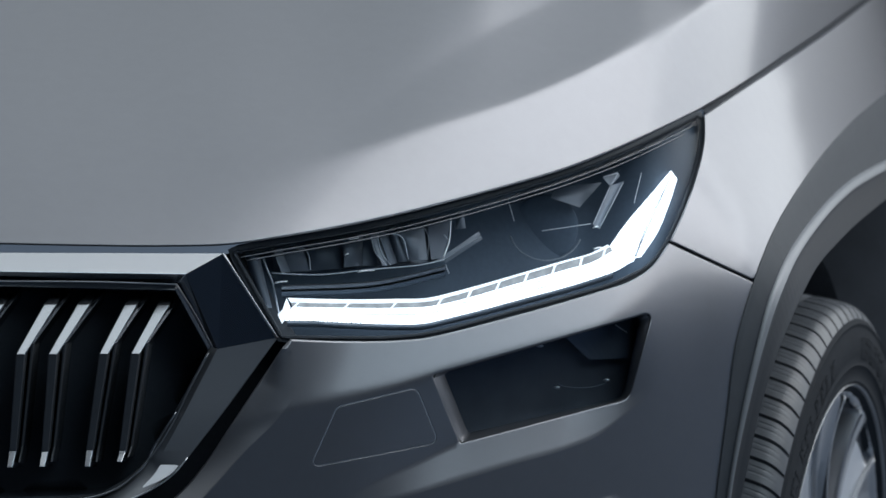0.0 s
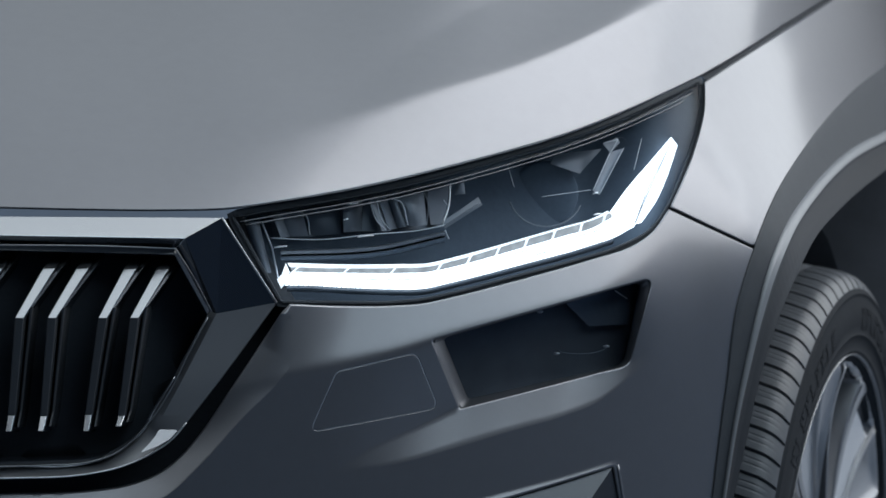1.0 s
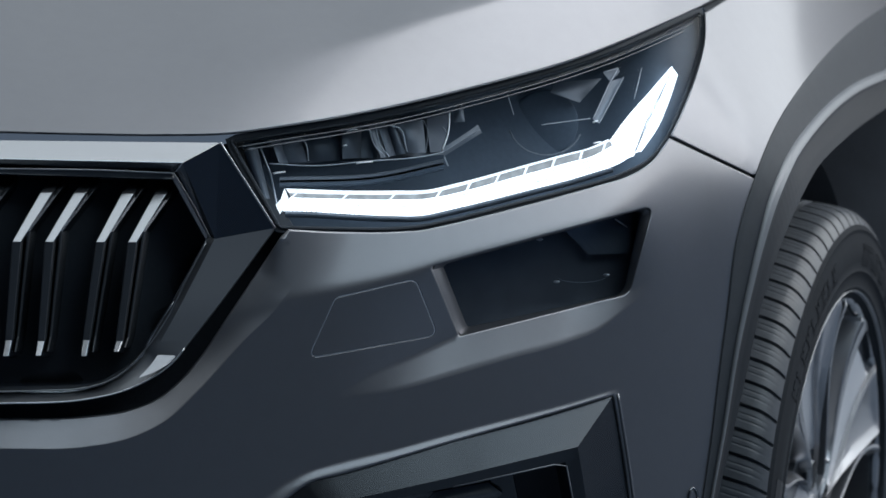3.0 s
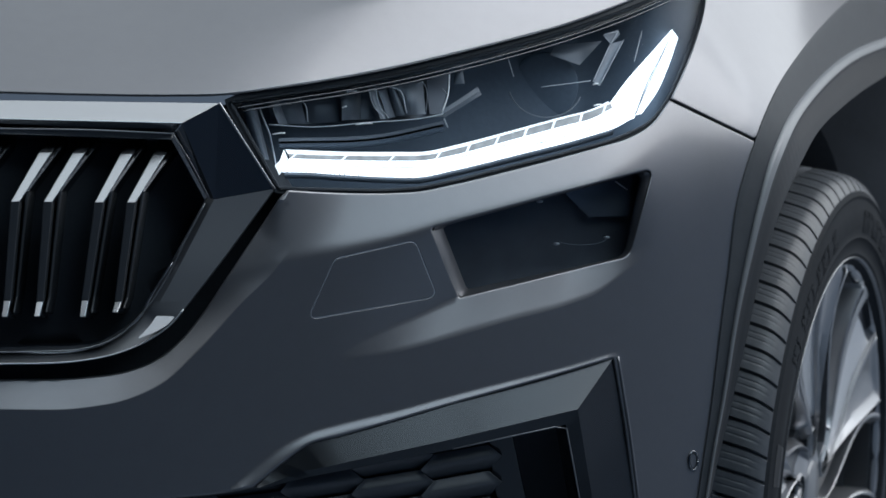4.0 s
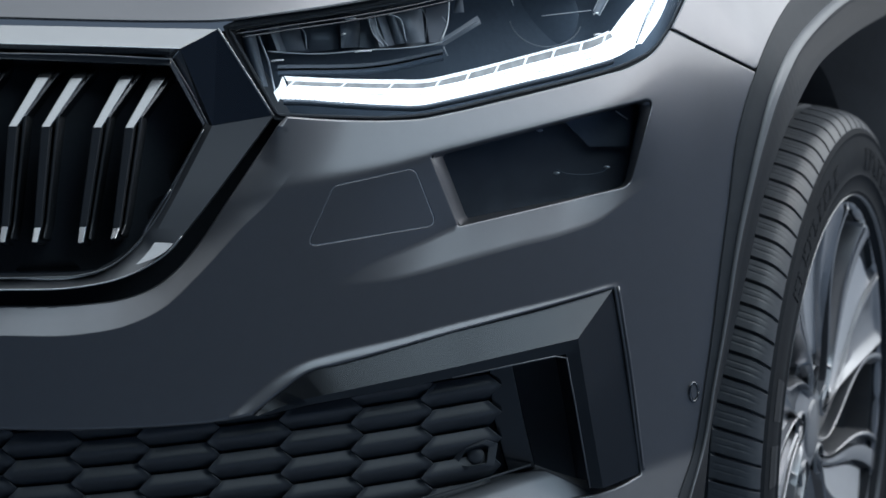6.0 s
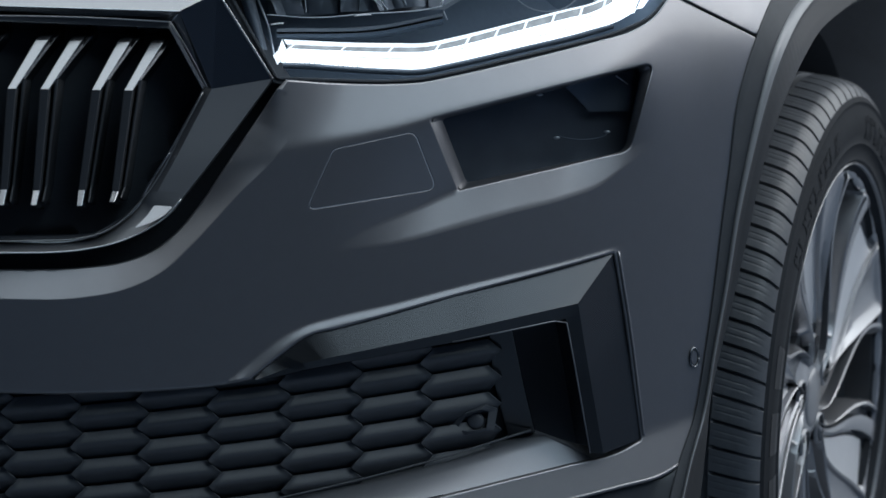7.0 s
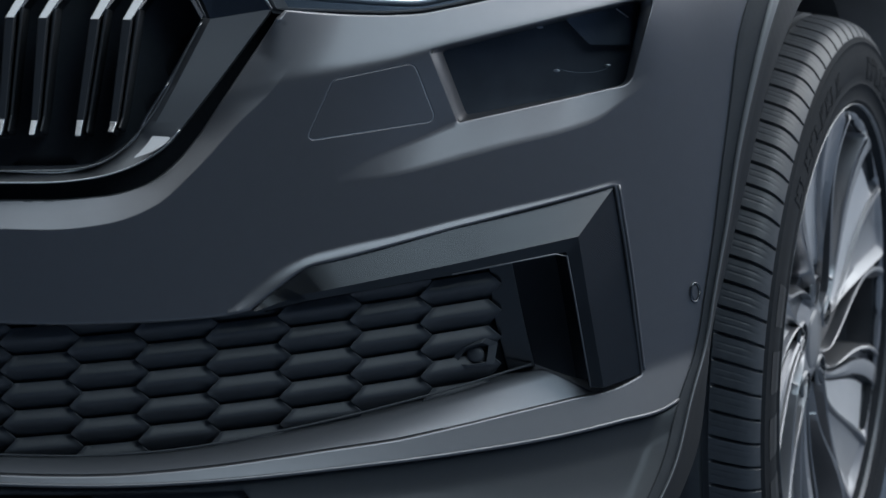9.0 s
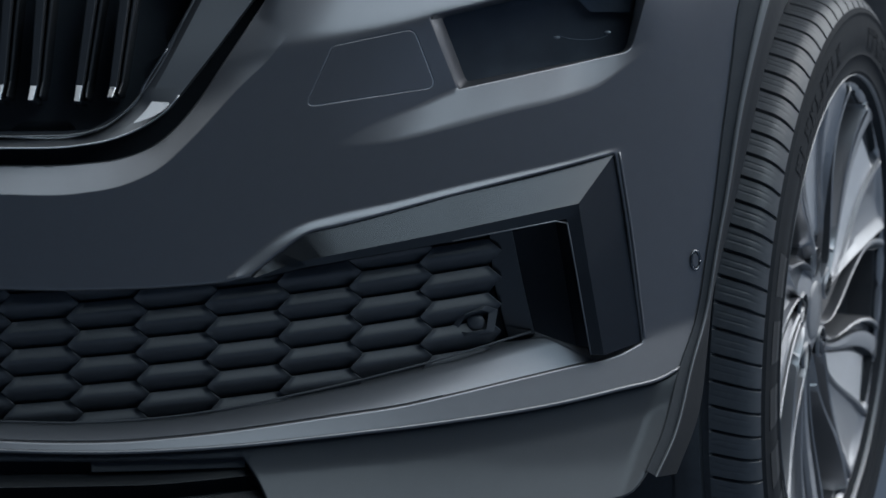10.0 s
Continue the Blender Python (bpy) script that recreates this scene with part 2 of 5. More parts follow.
opening_zone = np.vstack([grille_open_curve, [(-0.60, 0.12)]])
chamfer_zone = np.vstack([grille_band_curve, [(-0.60, 0.09), (-0.25, 0.09)]])


def skin(a, b, detail=True):
    a, b = np.asarray(a, float), np.asarray(b, float)
    front = -0.008 + 0.545 * a + 0.394 * a * a + 0.156 * a * b - 0.10 * b - 0.07 * soft(b, 0.02)
    above = b - brow_line(a)
    front = front + (0.35 + 0.98 * np.clip(a + 0.2, 0, 0.5)) * soft(above, 0.0028 + 0.037 * smooth((a - 0.15) / 0.12))
    if detail:
        # the pocket of the lower lamp, and the shelf under it
        top, sill, shelf = brow_line(a), sill_line(a), shelf_line(a)
        deep = 0.014 * smooth((a + 0.11) / 0.13) * smooth((0.215 - a) / 0.10)
        down = np.clip((top - b) / np.maximum(top - sill, 0.004), 0, 1)
        back = np.clip((sill - b) / np.maximum(sill - shelf, 0.004), 0, 1)
        front = front + deep * (smooth(down) * 0.5 + down * 0.5 - back)
        # the lip over the intake
        go = np.clip((lip_top(a) - b) / np.maximum(lip_top(a) - lip_low(a), 0.006), 0, 1)
        front = front - 0.36 * np.clip(lip_top(a) - lip_low(a), 0, 0.012) * smooth(go) * smooth((b - lip_low(a) + 0.09) / 0.05) * smooth((a + 0.26) / 0.05) * smooth((0.180 - a) / 0.02)
    if detail:
        under = lip_edge(a) + 0.005 - b
        front = front - (0.34 + 0.12 * smooth((0.02 - a) / 0.3)) * soft(under, 0.003)
    tumble = 0.25 * soft(b - 0.10, 0.03) + 0.35 * soft(b - 0.26, 0.06)
    side = (0.62 + (a - 0.47 + tumble) * 3.48 - SB * b) / CB
    w = 0.05 + 0.11 * smooth((b - 0.10) / 0.2)
    return front + soft(side - front, w)


def bumper_skin(a, b):
    c = skin(a, b)
    c = c - 0.20 * (1 - smooth((np.asarray(a, float) + 0.165) / 0.08)) * soft(np.asarray(b, float) - brow_line(a), 0.004)
    # the painted chamfer that runs into the grille's opening
    pts = np.stack([np.ravel(a), np.ravel(b)], 1)
    cut = np.zeros(len(pts))
    near = (pts[:, 0] < -0.08) & (pts[:, 1] < 0.09)
    if near.any():
        p = pts[near]
        d0, d1 = to_outline(p, grille_open_curve, closed=False), to_outline(p, grille_band_curve, closed=False)
        d0 = np.where(inside(p, opening_zone), -d0, d0)
        k = np.where(inside(p, chamfer_zone), np.clip(d1 / np.maximum(d0 + d1, 1e-4), 0, 1.3), 0)
        # its edge softens upwards, towards the headlamp
        high = smooth((p[:, 1] + 0.02) / 0.05)
        k = k * (1 - high + high * smooth(d1 / 0.035))
        cut[near] = k * (0.011 + 0.007 * smooth((0.04 - p[:, 1]) / 0.1)) * smooth((0.074 - p[:, 1]) / 0.035) * smooth((-0.085 - p[:, 0]) / 0.07)
    return c + cut.reshape(np.shape(c))


def eased(fn, reach=0.055):
    """The same line with its bends spread out."""
    x = np.arange(-0.80, 1.0, 0.03)
    w = np.exp(-0.5 * (np.arange(-9, 10) * 0.02 / reach) ** 2)
    y = [float((fn(np.clip(q + np.arange(-9, 10) * 0.02, -0.5, 0.68)) * w).sum() / w.sum()) for q in x]
    return line(list(zip(x, y)))


rim_base = eased(rim_line)
rim_deep = eased(lambda x: skin(x, rim_line(x), False), 0.045)


def bonnet_skin(a, b):
    """A dome over the nose, its shoulder and two swage lines."""
    a, b = np.asarray(a, float), np.asarray(b, float)
    s = b - rim_base(a)
    k = smooth((a + 0.40) / 0.46)
    c = rim_deep(a) + (1.15 - 0.45 * k) * s + 0.5 * np.clip(s, 0, 0.4) ** 2
    c = c + (0.62 + 0.20 * k + 0.35 * smooth((a - 0.02) / 0.2)) * soft(b - fold_line(a), 0.034 - 0.0315 * smooth((a + 0.30) / 0.22))
    r = b - ridge_line(a)
    return c - 0.26 * (soft(r, 0.0035) - soft(r - 0.05, 0.02)) * smooth((a + 0.18) / 0.22)


def steepness(fn, a, b):
    h = 0.0008
    ga = (fn(a + h, b) - fn(a - h, b)) / (2 * h)
    gb = (fn(a, b + h) - fn(a, b - h)) / (2 * h)
    n = np.stack([ga, gb, -np.ones_like(ga)], 1)
    n /= np.linalg.norm(n, axis=1)[:, None]
    return np.stack([n[:, 0], n[:, 1] * SB + n[:, 2] * CB, n[:, 1] * CB - n[:, 2] * SB], 1)


# ---- mesh makers ----
from mathutils.geometry import delaunay_2d_cdt


def finish(name, verts, faces, mat, parent=None, label="", normals=None, smooth_faces=True):
    me = bpy.data.meshes.new(name)
    me.from_pydata([tuple(v) for v in verts], [], [tuple(f) for f in faces])
    me.materials.append(mat)
    me.polygons.foreach_set("use_smooth", [smooth_faces] * len(me.polygons))
    me.update()
    if normals is not None:
        me.normals_split_custom_set_from_vertices([tuple(n) for n in normals])
    ob = new(name, me)
    ob.parent = parent
    if label:
        tagged(ob, label)
    return ob


def part(name, bm, mat, parent, label="", smooth_faces=False):
    """A bmesh as one mesh object under a thing or a part."""
    me = bpy.data.meshes.new(name)
    bm.to_mesh(me)
    bm.free()
    me.materials.append(mat)
    me.polygons.foreach_set("use_smooth", [smooth_faces] * len(me.polygons))
    ob = new(name, me)
    ob.parent = parent
    if label:
        tagged(ob, label)
    return ob


def sheet(name, outline, fn, mat, parent=None, label="", holes=(), step=0.005, radius=0.003, thick=0.012, lift=0.0, hole_radii=(), creases=(), paths=()):
    """A panel: an outline on the drawing plane, laid on the skin fn, with rounded and folded edges."""
    loops = [np.asarray(outline)] + [np.asarray(h) for h in holes]
    radii = [radius] + list(hole_radii) + [radius] * (len(holes) - len(hole_radii))
    rings, edges, n0 = [], [], 0
    for li, lp in enumerate(loops):
        area = (lp[:, 0] * np.roll(lp[:, 1], -1) - np.roll(lp[:, 0], -1) * lp[:, 1]).sum()
        if (area > 0) != (li == 0):
            lp = lp[::-1].copy()
            loops[li] = lp
        t = np.roll(lp, -1, 0) - np.roll(lp, 1, 0)
        t /= np.maximum(np.linalg.norm(t, axis=1), 1e-9)[:, None]
        nrm = np.stack([-t[:, 1], t[:, 0]], 1)
        rings += [lp + nrm * radii[li] * k for k in (0.35, 0.65, 1.0)]
    a0, b0 = loops[0].min(0)
    a1, b1 = loops[0].max(0)
    ga, gb = np.meshgrid(np.arange(a0, a1, step), np.arange(b0, b1, step * 0.866))
    ga[1::2] += step / 2
    grid = np.stack([ga.ravel(), gb.ravel()], 1)
    keep = inside(grid, loops[0])
    for lp in loops[1:]:
        keep &= ~inside(grid, lp)
    grid = grid[keep]
    added = []
    for path in paths:
        t = np.gradient(path, axis=0)
        t /= np.maximum(np.linalg.norm(t, axis=1), 1e-9)[:, None]
        nrm = np.stack([-t[:, 1], t[:, 0]], 1)
        extra = np.vstack([path + nrm * k for k in (-0.003, -0.001, 0, 0.001, 0.003)])
        keep = inside(extra, loops[0])
        for lp in loops[1:]:
            keep &= ~inside(extra, lp)
        grid = grid[to_outline(grid, path, closed=False) > 0.0045]
        added.append(extra[keep])
    for f, g, x0, x1 in creases:
        x = np.arange(x0, x1, 0.0025)
        y, z = f(x), g(x)
        if f is g:
            lines = [y + 0.0016 * k for k in (-2, -1, 0, 1, 2)]
        else:
            lines = [y + (z - y) * k for k in (0, 0.17, 0.33, 0.5, 0.67, 0.83, 1)] + [y - np.sign(z - y) * 0.0015, z + np.sign(z - y) * 0.0015]
        extra = np.vstack([np.stack([x, q], 1) for q in lines])
        lo, hi = np.minimum(y, z) - 0.005, np.maximum(y, z) + 0.005
        at = np.interp(grid[:, 0], x, lo), np.interp(grid[:, 0], x, hi)
        clear = (grid[:, 1] < at[0]) | (grid[:, 1] > at[1]) | (grid[:, 0] < x0) | (grid[:, 0] > x1)
        keep = inside(extra, loops[0])
        for lp in loops[1:]:
            keep &= ~inside(extra, lp)
        grid = grid[clear]
        added.append(extra[keep])
    grid = np.vstack([grid] + added)
    far = np.ones(len(grid), bool)
    for lp, r in zip(loops, radii):
        far &= to_outline(grid, lp) > r + step * 0.4
    grid = grid[far]
    ring_pts = np.vstack(rings)
    ok = inside(ring_pts, loops[0])
    for lp in loops[1:]:
        ok &= ~inside(ring_pts, lp)
    dd = np.min([to_outline(ring_pts, lp) for lp in loops], 0)
    ring_pts = ring_pts[ok & (dd > 0.0002)]
    base = np.vstack(loops)
    for lp in loops:
        edges += [(n0 + i, n0 + (i + 1) % len(lp)) for i in range(len(lp))]
        n0 += len(lp)
    pts = np.vstack([base, ring_pts, grid])
    vs, _, fs, *_ = delaunay_2d_cdt([Vector(p) for p in pts], edges, [], 0, 1e-6)
    pts = np.array([tuple(v) for v in vs])
    tri = np.array(fs)
    mid = pts[tri].mean(1)
    keep = inside(mid, loops[0])
    for lp in loops[1:]:
        keep &= ~inside(mid, lp)
    tri = tri[keep]
    # drawn anticlockwise seen from the front
    p0, p1, p2 = pts[tri[:, 0]], pts[tri[:, 1]], pts[tri[:, 2]]
    flip = (p1[:, 0] - p0[:, 0]) * (p2[:, 1] - p0[:, 1]) - (p1[:, 1] - p0[:, 1]) * (p2[:, 0] - p0[:, 0]) < 0
    tri[flip] = tri[flip][:, ::-1]
    drop, d = np.zeros(len(pts)), np.full(len(pts), 9.0)
    for lp, r in zip(loops, radii):
        dl = to_outline(pts, lp)
        e = np.clip(r - dl, 0, r)
        drop = np.maximum(drop, r - np.sqrt(np.maximum(r ** 2 - e ** 2, 0)))
        d = np.minimum(d, dl / r)
    c = fn(pts[:, 0], pts[:, 1]) + lift + drop * 0.9
    nor = steepness(fn, pts[:, 0], pts[:, 1])
    # tilt the normals over the rounded edge
    near = d < 1
    if near.any():
        idx = np.where(near)[0]
        for i in idx:
            best, way = 9.0, None
            for lp in loops:
                k = np.argmin(((lp - pts[i]) ** 2).sum(1))
                q, r = lp[k - 1], lp[(k + 1) % len(lp)]
                if ((lp[k] - pts[i]) ** 2).sum() < best:
                    best = ((lp[k] - pts[i]) ** 2).sum()
                    t = (r - q) / max(np.linalg.norm(r - q), 1e-9)
                    way = np.array([t[1], -t[0]])
            f = (1 - d[i]) * 0.85
            out3 = np.array([way[0], way[1] * SB, way[1] * CB])
            v = nor[i] * (1 - f) + out3 * f
            nor[i] = v / np.linalg.norm(v)
    verts = [W(p[0], p[1], q) for p, q in zip(pts, c)]
    faces = [tuple(t) for t in tri]
    nor = list(nor)
    # folded edge
    for lp, rad in zip(loops, radii):
        m = len(lp)
        s = len(verts)
        cc = fn(lp[:, 0], lp[:, 1]) + lift + rad * 0.9
        t = np.roll(lp, -1, 0) - np.roll(lp, 1, 0)
        t /= np.maximum(np.linalg.norm(t, axis=1), 1e-9)[:, None]
        for p, q, tt in zip(lp, cc, t):
            o = (tt[1], -tt[0] * SB, -tt[0] * CB)
            verts += [W(p[0], p[1], q), W(p[0], p[1], q + thick)]
            nor += [o, o]
        for i in range(m):
            j = (i + 1) % m
            faces.append((s + 2 * i + 1, s + 2 * j + 1, s + 2 * j, s + 2 * i))
    return finish(name, verts, faces, mat, parent, label, nor)


def grow(poly, by):
    """An outline moved outwards (inwards: minus)."""
    area = (poly[:, 0] * np.roll(poly[:, 1], -1) - np.roll(poly[:, 0], -1) * poly[:, 1]).sum()
    t = np.roll(poly, -1, 0) - np.roll(poly, 1, 0)
    t /= np.maximum(np.linalg.norm(t, axis=1), 1e-9)[:, None]
    return poly + np.stack([t[:, 1], -t[:, 0]], 1) * by * (1 if area > 0 else -1)


def resample(p, n):
    p = np.asarray(p, float)
    s = np.concatenate([[0], np.cumsum(np.linalg.norm(np.diff(p, axis=0), axis=1))])
    u = np.linspace(0, s[-1], n)
    return np.stack([np.interp(u, s, p[:, k]) for k in range(p.shape[1])], 1)


def loft(name, rows, mat, parent=None, label="", n=60, smooth_faces=False, bevel=0.0, split=0):
    """A skin over rows of (a, b, c) points, each row drawn afresh with n points. Rows meet in sharp edges unless smoothed."""
    grid = [resample(r, n) for r in rows]
    verts = [W(*p) for r in grid for p in r]
    faces = [(i * n + j, i * n + j + 1, (i + 1) * n + j + 1, (i + 1) * n + j) for i in range(len(rows) - 1) for j in range(n - 1)]
    ob = finish(name, verts, faces, mat, parent, label, None, smooth_faces)
    if split:
        md = ob.modifiers.new("edge", "EDGE_SPLIT")
        md.split_angle = radians(split)
    if bevel:
        md = ob.modifiers.new("edge", "BEVEL")
        md.width, md.segments, md.limit_method, md.angle_limit = bevel, 3, "ANGLE", radians(12)
    return ob


def lift_curve(points, fn, add=0.0):
    """A polyline on the drawing plane raised to the skin fn."""
    p = np.asarray(points)[:, :2]
    return np.column_stack([p, fn(p[:, 0], p[:, 1]) + add])


def thing(name, label, category, group=""):
    ob = new(name)
    return tagged(ob, label, category, group)


# ---- the studio ----
def slab(name, x0, x1, y0, y1, z0, z1, mat, label):
    bm = bmesh.new()
    bmesh.ops.create_cube(bm, size=1)
    for v in bm.verts:
        v.co = Vector(((x0 + x1) / 2 + v.co.x * (x1 - x0), (y0 + y1) / 2 + v.co.y * (y1 - y0), (z0 + z1) / 2 + v.co.z * (z1 - z0)))
    return tagged(part(name, bm, mat, None), label, "studio", kind="structure")


slab("floor", -8, 8, -9, 9, -0.12, -0.02, FLOOR_GREY, "grey seamless studio floor")
slab("wall_north", -8, 8, 9, 9.2, -0.02, 5.5, STUDIO, "dark grey studio wall behind the car")
slab("wall_south", -8, 8, -9.2, -9, -0.02, 5.5, STUDIO, "dark grey studio wall")
slab("wall_east", 8, 8.2, -9, 9, -0.02, 5.5, STUDIO, "dark grey studio wall")
slab("wall_west", -8.2, -8, -9, 9, -0.02, 5.5, STUDIO, "dark grey studio wall")
slab("ceiling", -8, 8, -9, 9, 5.5, 5.7, STUDIO, "dark studio ceiling")

# ---- the car ----
car = thing("car", "grey metallic sport utility car with lit headlamp", "car")

# bonnet
edge_curve = curve(EDGE, gap=0.003)
seam_curve = curve([EDGE[-1]] + SEAM[1:], gap=0.008)
bonnet_outline = np.vstack([edge_curve, seam_curve[1:], [(0.68, 0.66), (-0.50, 0.66)]])
sheet("bonnet", bonnet_outline, bonnet_skin, PAINT, car, creases=[(fold_line, fold_line, -0.2, 0.5), (ridge_line, ridge_line, -0.15, 0.3)], step=0.007, radius=0.003, thick=0.02)

# wing
CLAD = [(0.6075, 0.3774), (0.5417, 0.3377), (0.4767, 0.2962), (0.416, 0.2459), (0.3792, 0.2082), (0.3535, 0.1764), (0.3361, 0.147), (0.3232, 0.118), (0.3029, 0.0561), (0.2924, -0.0177), (0.2827, -0.0856), (0.2748, -0.1478), (0.2657, -0.2059), (0.2544, -0.2672), (0.239, -0.3069), (0.2167, -0.3806), (0.2015, -0.4122)]
BUMPER_TOP = [(-0.1482, 0.0679, 1), (-0.1016, 0.0655), (-0.047, 0.0652), (-0.0194, 0.067), (0.0084, 0.0726), (0.0645, 0.0862), (0.1216, 0.1011), (0.1563, 0.1108), (0.1856, 0.1196), (0.2094, 0.1336), (0.2302, 0.1592, 1), (0.2693, 0.1411), (0.3211, 0.1174, 1)]
wing_top = curve([(0.2754, 0.2935, 1)] + [(p[0] + 0.003, p[1] - 0.003) for p in SEAM[1:]], gap=0.006)
arch_curve = curve(CLAD, gap=0.006)
wing_arch = arch_curve[arch_curve[:, 1] > 0.121]
lamp_side = curve([(0.3218, 0.1190, 1), (0.2698, 0.1428), (0.2312, 0.1610, 1), (0.2442, 0.186), (0.2597, 0.2215), (0.2738, 0.268), (0.2754, 0.2935, 1)], gap=0.005)
wing_outline = np.vstack([wing_top[:-1], [(0.6836, 0.5699), (0.72, 0.42), (0.62, 0.37)], wing_arch, lamp_side[1:-1]])
sheet("wing", wing_outline, skin, PAINT, car, step=0.006, radius=0.002, thick=0.02)

# dark gutter under the bonnet's side edge
gut = curve([(0.2760, 0.2990)] + SEAM[1:], gap=0.02)
loft("shut_gap", [lift_curve(gut + [-0.007, 0.007], lambda a, b: skin(a, b, False), 0.022), lift_curve(gut + [0.007, -0.007], lambda a, b: skin(a, b, False), 0.022)], GASKET, car, "dark gap beside the bonnet", n=40)

# bumper
INTAKE = [(-0.4965, -0.226, 1), (-0.4179, -0.2274), (-0.3655, -0.229), (-0.3129, -0.2286), (-0.2602, -0.2267), (-0.2072, -0.2221), (-0.1832, -0.2175, 1), (-0.1536, -0.1941), (-0.1294, -0.1776), (-0.0998, -0.1703), (0.0091, -0.1415), (0.1206, -0.1131), (0.1683, -0.1, 1), (0.1712, -0.1168), (0.1803, -0.173), (0.1876, -0.2295), (0.1949, -0.2849, 1), (0.176, -0.2941), (0.1192, -0.3074), (0.0631, -0.3195), (0.0079, -0.3315), (-0.0467, -0.3423), (-0.1007, -0.3493), (-0.1542, -0.3563), (-0.2073, -0.3628), (-0.2601, -0.3677), (-0.3126, -0.3706), (-0.365, -0.3703), (-0.4174, -0.368), (-0.496, -0.3629, 1)]
FOG = [(-0.0108, 0.031, 0.003), (0.2102, 0.0893, 0.006), (0.1853, 0.0027, 0.016), (0.016, -0.0364, 0.002)]
top = curve(BUMPER_TOP, gap=0.002)
right = arch_curve[(arch_curve[:, 1] < 0.115) & (arch_curve[:, 1] > -0.300)]
grille_edge = curve(GRILLE_OPENING, gap=0.005)
bumper_low = curve([(0.2395, -0.3072)] + [(p[0], p[1]) for p in [(-0.4959, -0.3734), (-0.4174, -0.378), (-0.3126, -0.3812), (-0.2073, -0.3777), (-0.1007, -0.3687), (0.0077, -0.3577), (0.1189, -0.3417), (0.1757, -0.3298), (0.2162, -0.3201), (0.2395, -0.3072), (0.269, -0.292)][8::-1]], gap=0.0015)
bumper_outline = np.vstack([grille_edge[::-1][:-1], top[:-1], right, bumper_low])
intake = curve(INTAKE, True, gap=0.0015)
intake[:, 0] = np.maximum(intake[:, 0], -0.47)
fog = rounded(FOG)
hatch = rounded([(-0.1035, 0.0021, 0.009), (-0.0268, 0.0192, 0.009), (-0.0057, -0.0358, 0.008), (-0.1301, -0.0562, 0.006)], 0.003)
sheet("bumper", bumper_outline, bumper_skin, PAINT, car, holes=[intake, fog, grow(hatch, 0.0004)], hole_radii=[0.0034, 0.0025, 0.0009], paths=[grille_band_curve], creases=[(lip_top, lambda x: lip_top(x) + 0.85 * (lip_low(x) - lip_top(x)), -0.2, 0.175), (brow_line, brow_line, -0.15, 0.25), (sill_line, shelf_line, -0.085, 0.2)], step=0.004, radius=0.002, thick=0.018)

# tow eye cover
sheet("tow_eye_cover", grow(hatch, -0.0004), bumper_skin, PAINT, car, "flush painted cover plate", step=0.004, radius=0.0009, thick=0.010)


def tube(name, points, radius, mat, parent, label="", sides=6):
    """A thin rod along (a, b, c) points."""
    p = [W(*q) for q in points]
    verts, faces = [], []
    for i, q in enumerate(p):
        d = (p[min(i + 1, len(p) - 1)] - p[max(i - 1, 0)]).normalized()
        u = d.cross(Vector((0.3, 0.2, 1))).normalized()
        v = d.cross(u)
        verts += [q + (u * math.cos(k * math.tau / sides) + v * math.sin(k * math.tau / sides)) * radius for k in range(sides)]
    for i in range(len(p) - 1):
        faces += [(i * sides + k, i * sides + (k + 1) % sides, (i + 1) * sides + (k + 1) % sides, (i + 1) * sides + k) for k in range(sides)]
    faces += [tuple(range(sides))[::-1], tuple((len(p) - 1) * sides + k for k in range(sides))]
    return finish(name, verts, faces, mat, parent, label)


def solid_strip(name, columns, mat, parent, label="", bevel=0.0, smooth_faces=False):
    """Faces between matched columns of (a, b, c) points, column by column."""
    n = len(columns[0])
    verts = [W(*p) for col in columns for p in col]
    faces = [(i * n + j, i * n + j + 1, (i + 1) * n + j + 1, (i + 1) * n + j) for i in range(len(columns) - 1) for j in range(n - 1)]
    ob = finish(name, verts, faces, mat, parent, label, None, smooth_faces)
    if smooth_faces:
        md = ob.modifiers.new("edge", "EDGE_SPLIT")
        md.split_angle = radians(22)
    elif bevel:
        md = ob.modifiers.new("edge", "BEVEL")
        md.width, md.segments, md.limit_method, md.angle_limit = bevel, 2, "ANGLE", radians(14)
    return ob


def densify(cols, sub=8):
    """More columns between the given ones, along smooth curves."""
    p = np.array(cols, float)
    out = []
    for i in range(len(p) - 1):
        p0, p3 = p[max(i - 1, 0)], p[min(i + 2, len(p) - 1)]
        for j in range(sub):
            t = j / sub
            out.append(0.5 * (2 * p[i] + (p[i + 1] - p0) * t + (2 * p0 - 5 * p[i] + 4 * p[i + 1] - p3) * t ** 2 + (3 * p[i] - p0 - 3 * p[i + 1] + p3) * t ** 3))
    return out + [p[-1]]


def flat_skin(a, b):
    return skin(a, b, False)


# ---- radiator grille ----
grille = tagged(new("radiator_grille"), "black grille with chrome frame and slats")
grille.parent = car
FRAME_O = [(-0.5061, 0.1544), (-0.2121, 0.1514), (-0.1611, 0.0694), (-0.21, 0.0028), (-0.2475, -0.0452), (-0.2595, -0.0593), (-0.2834, -0.0757), (-0.3125, -0.0872), (-0.3388, -0.0923), (-0.4173, -0.0951), (-0.4956, -0.0944)]
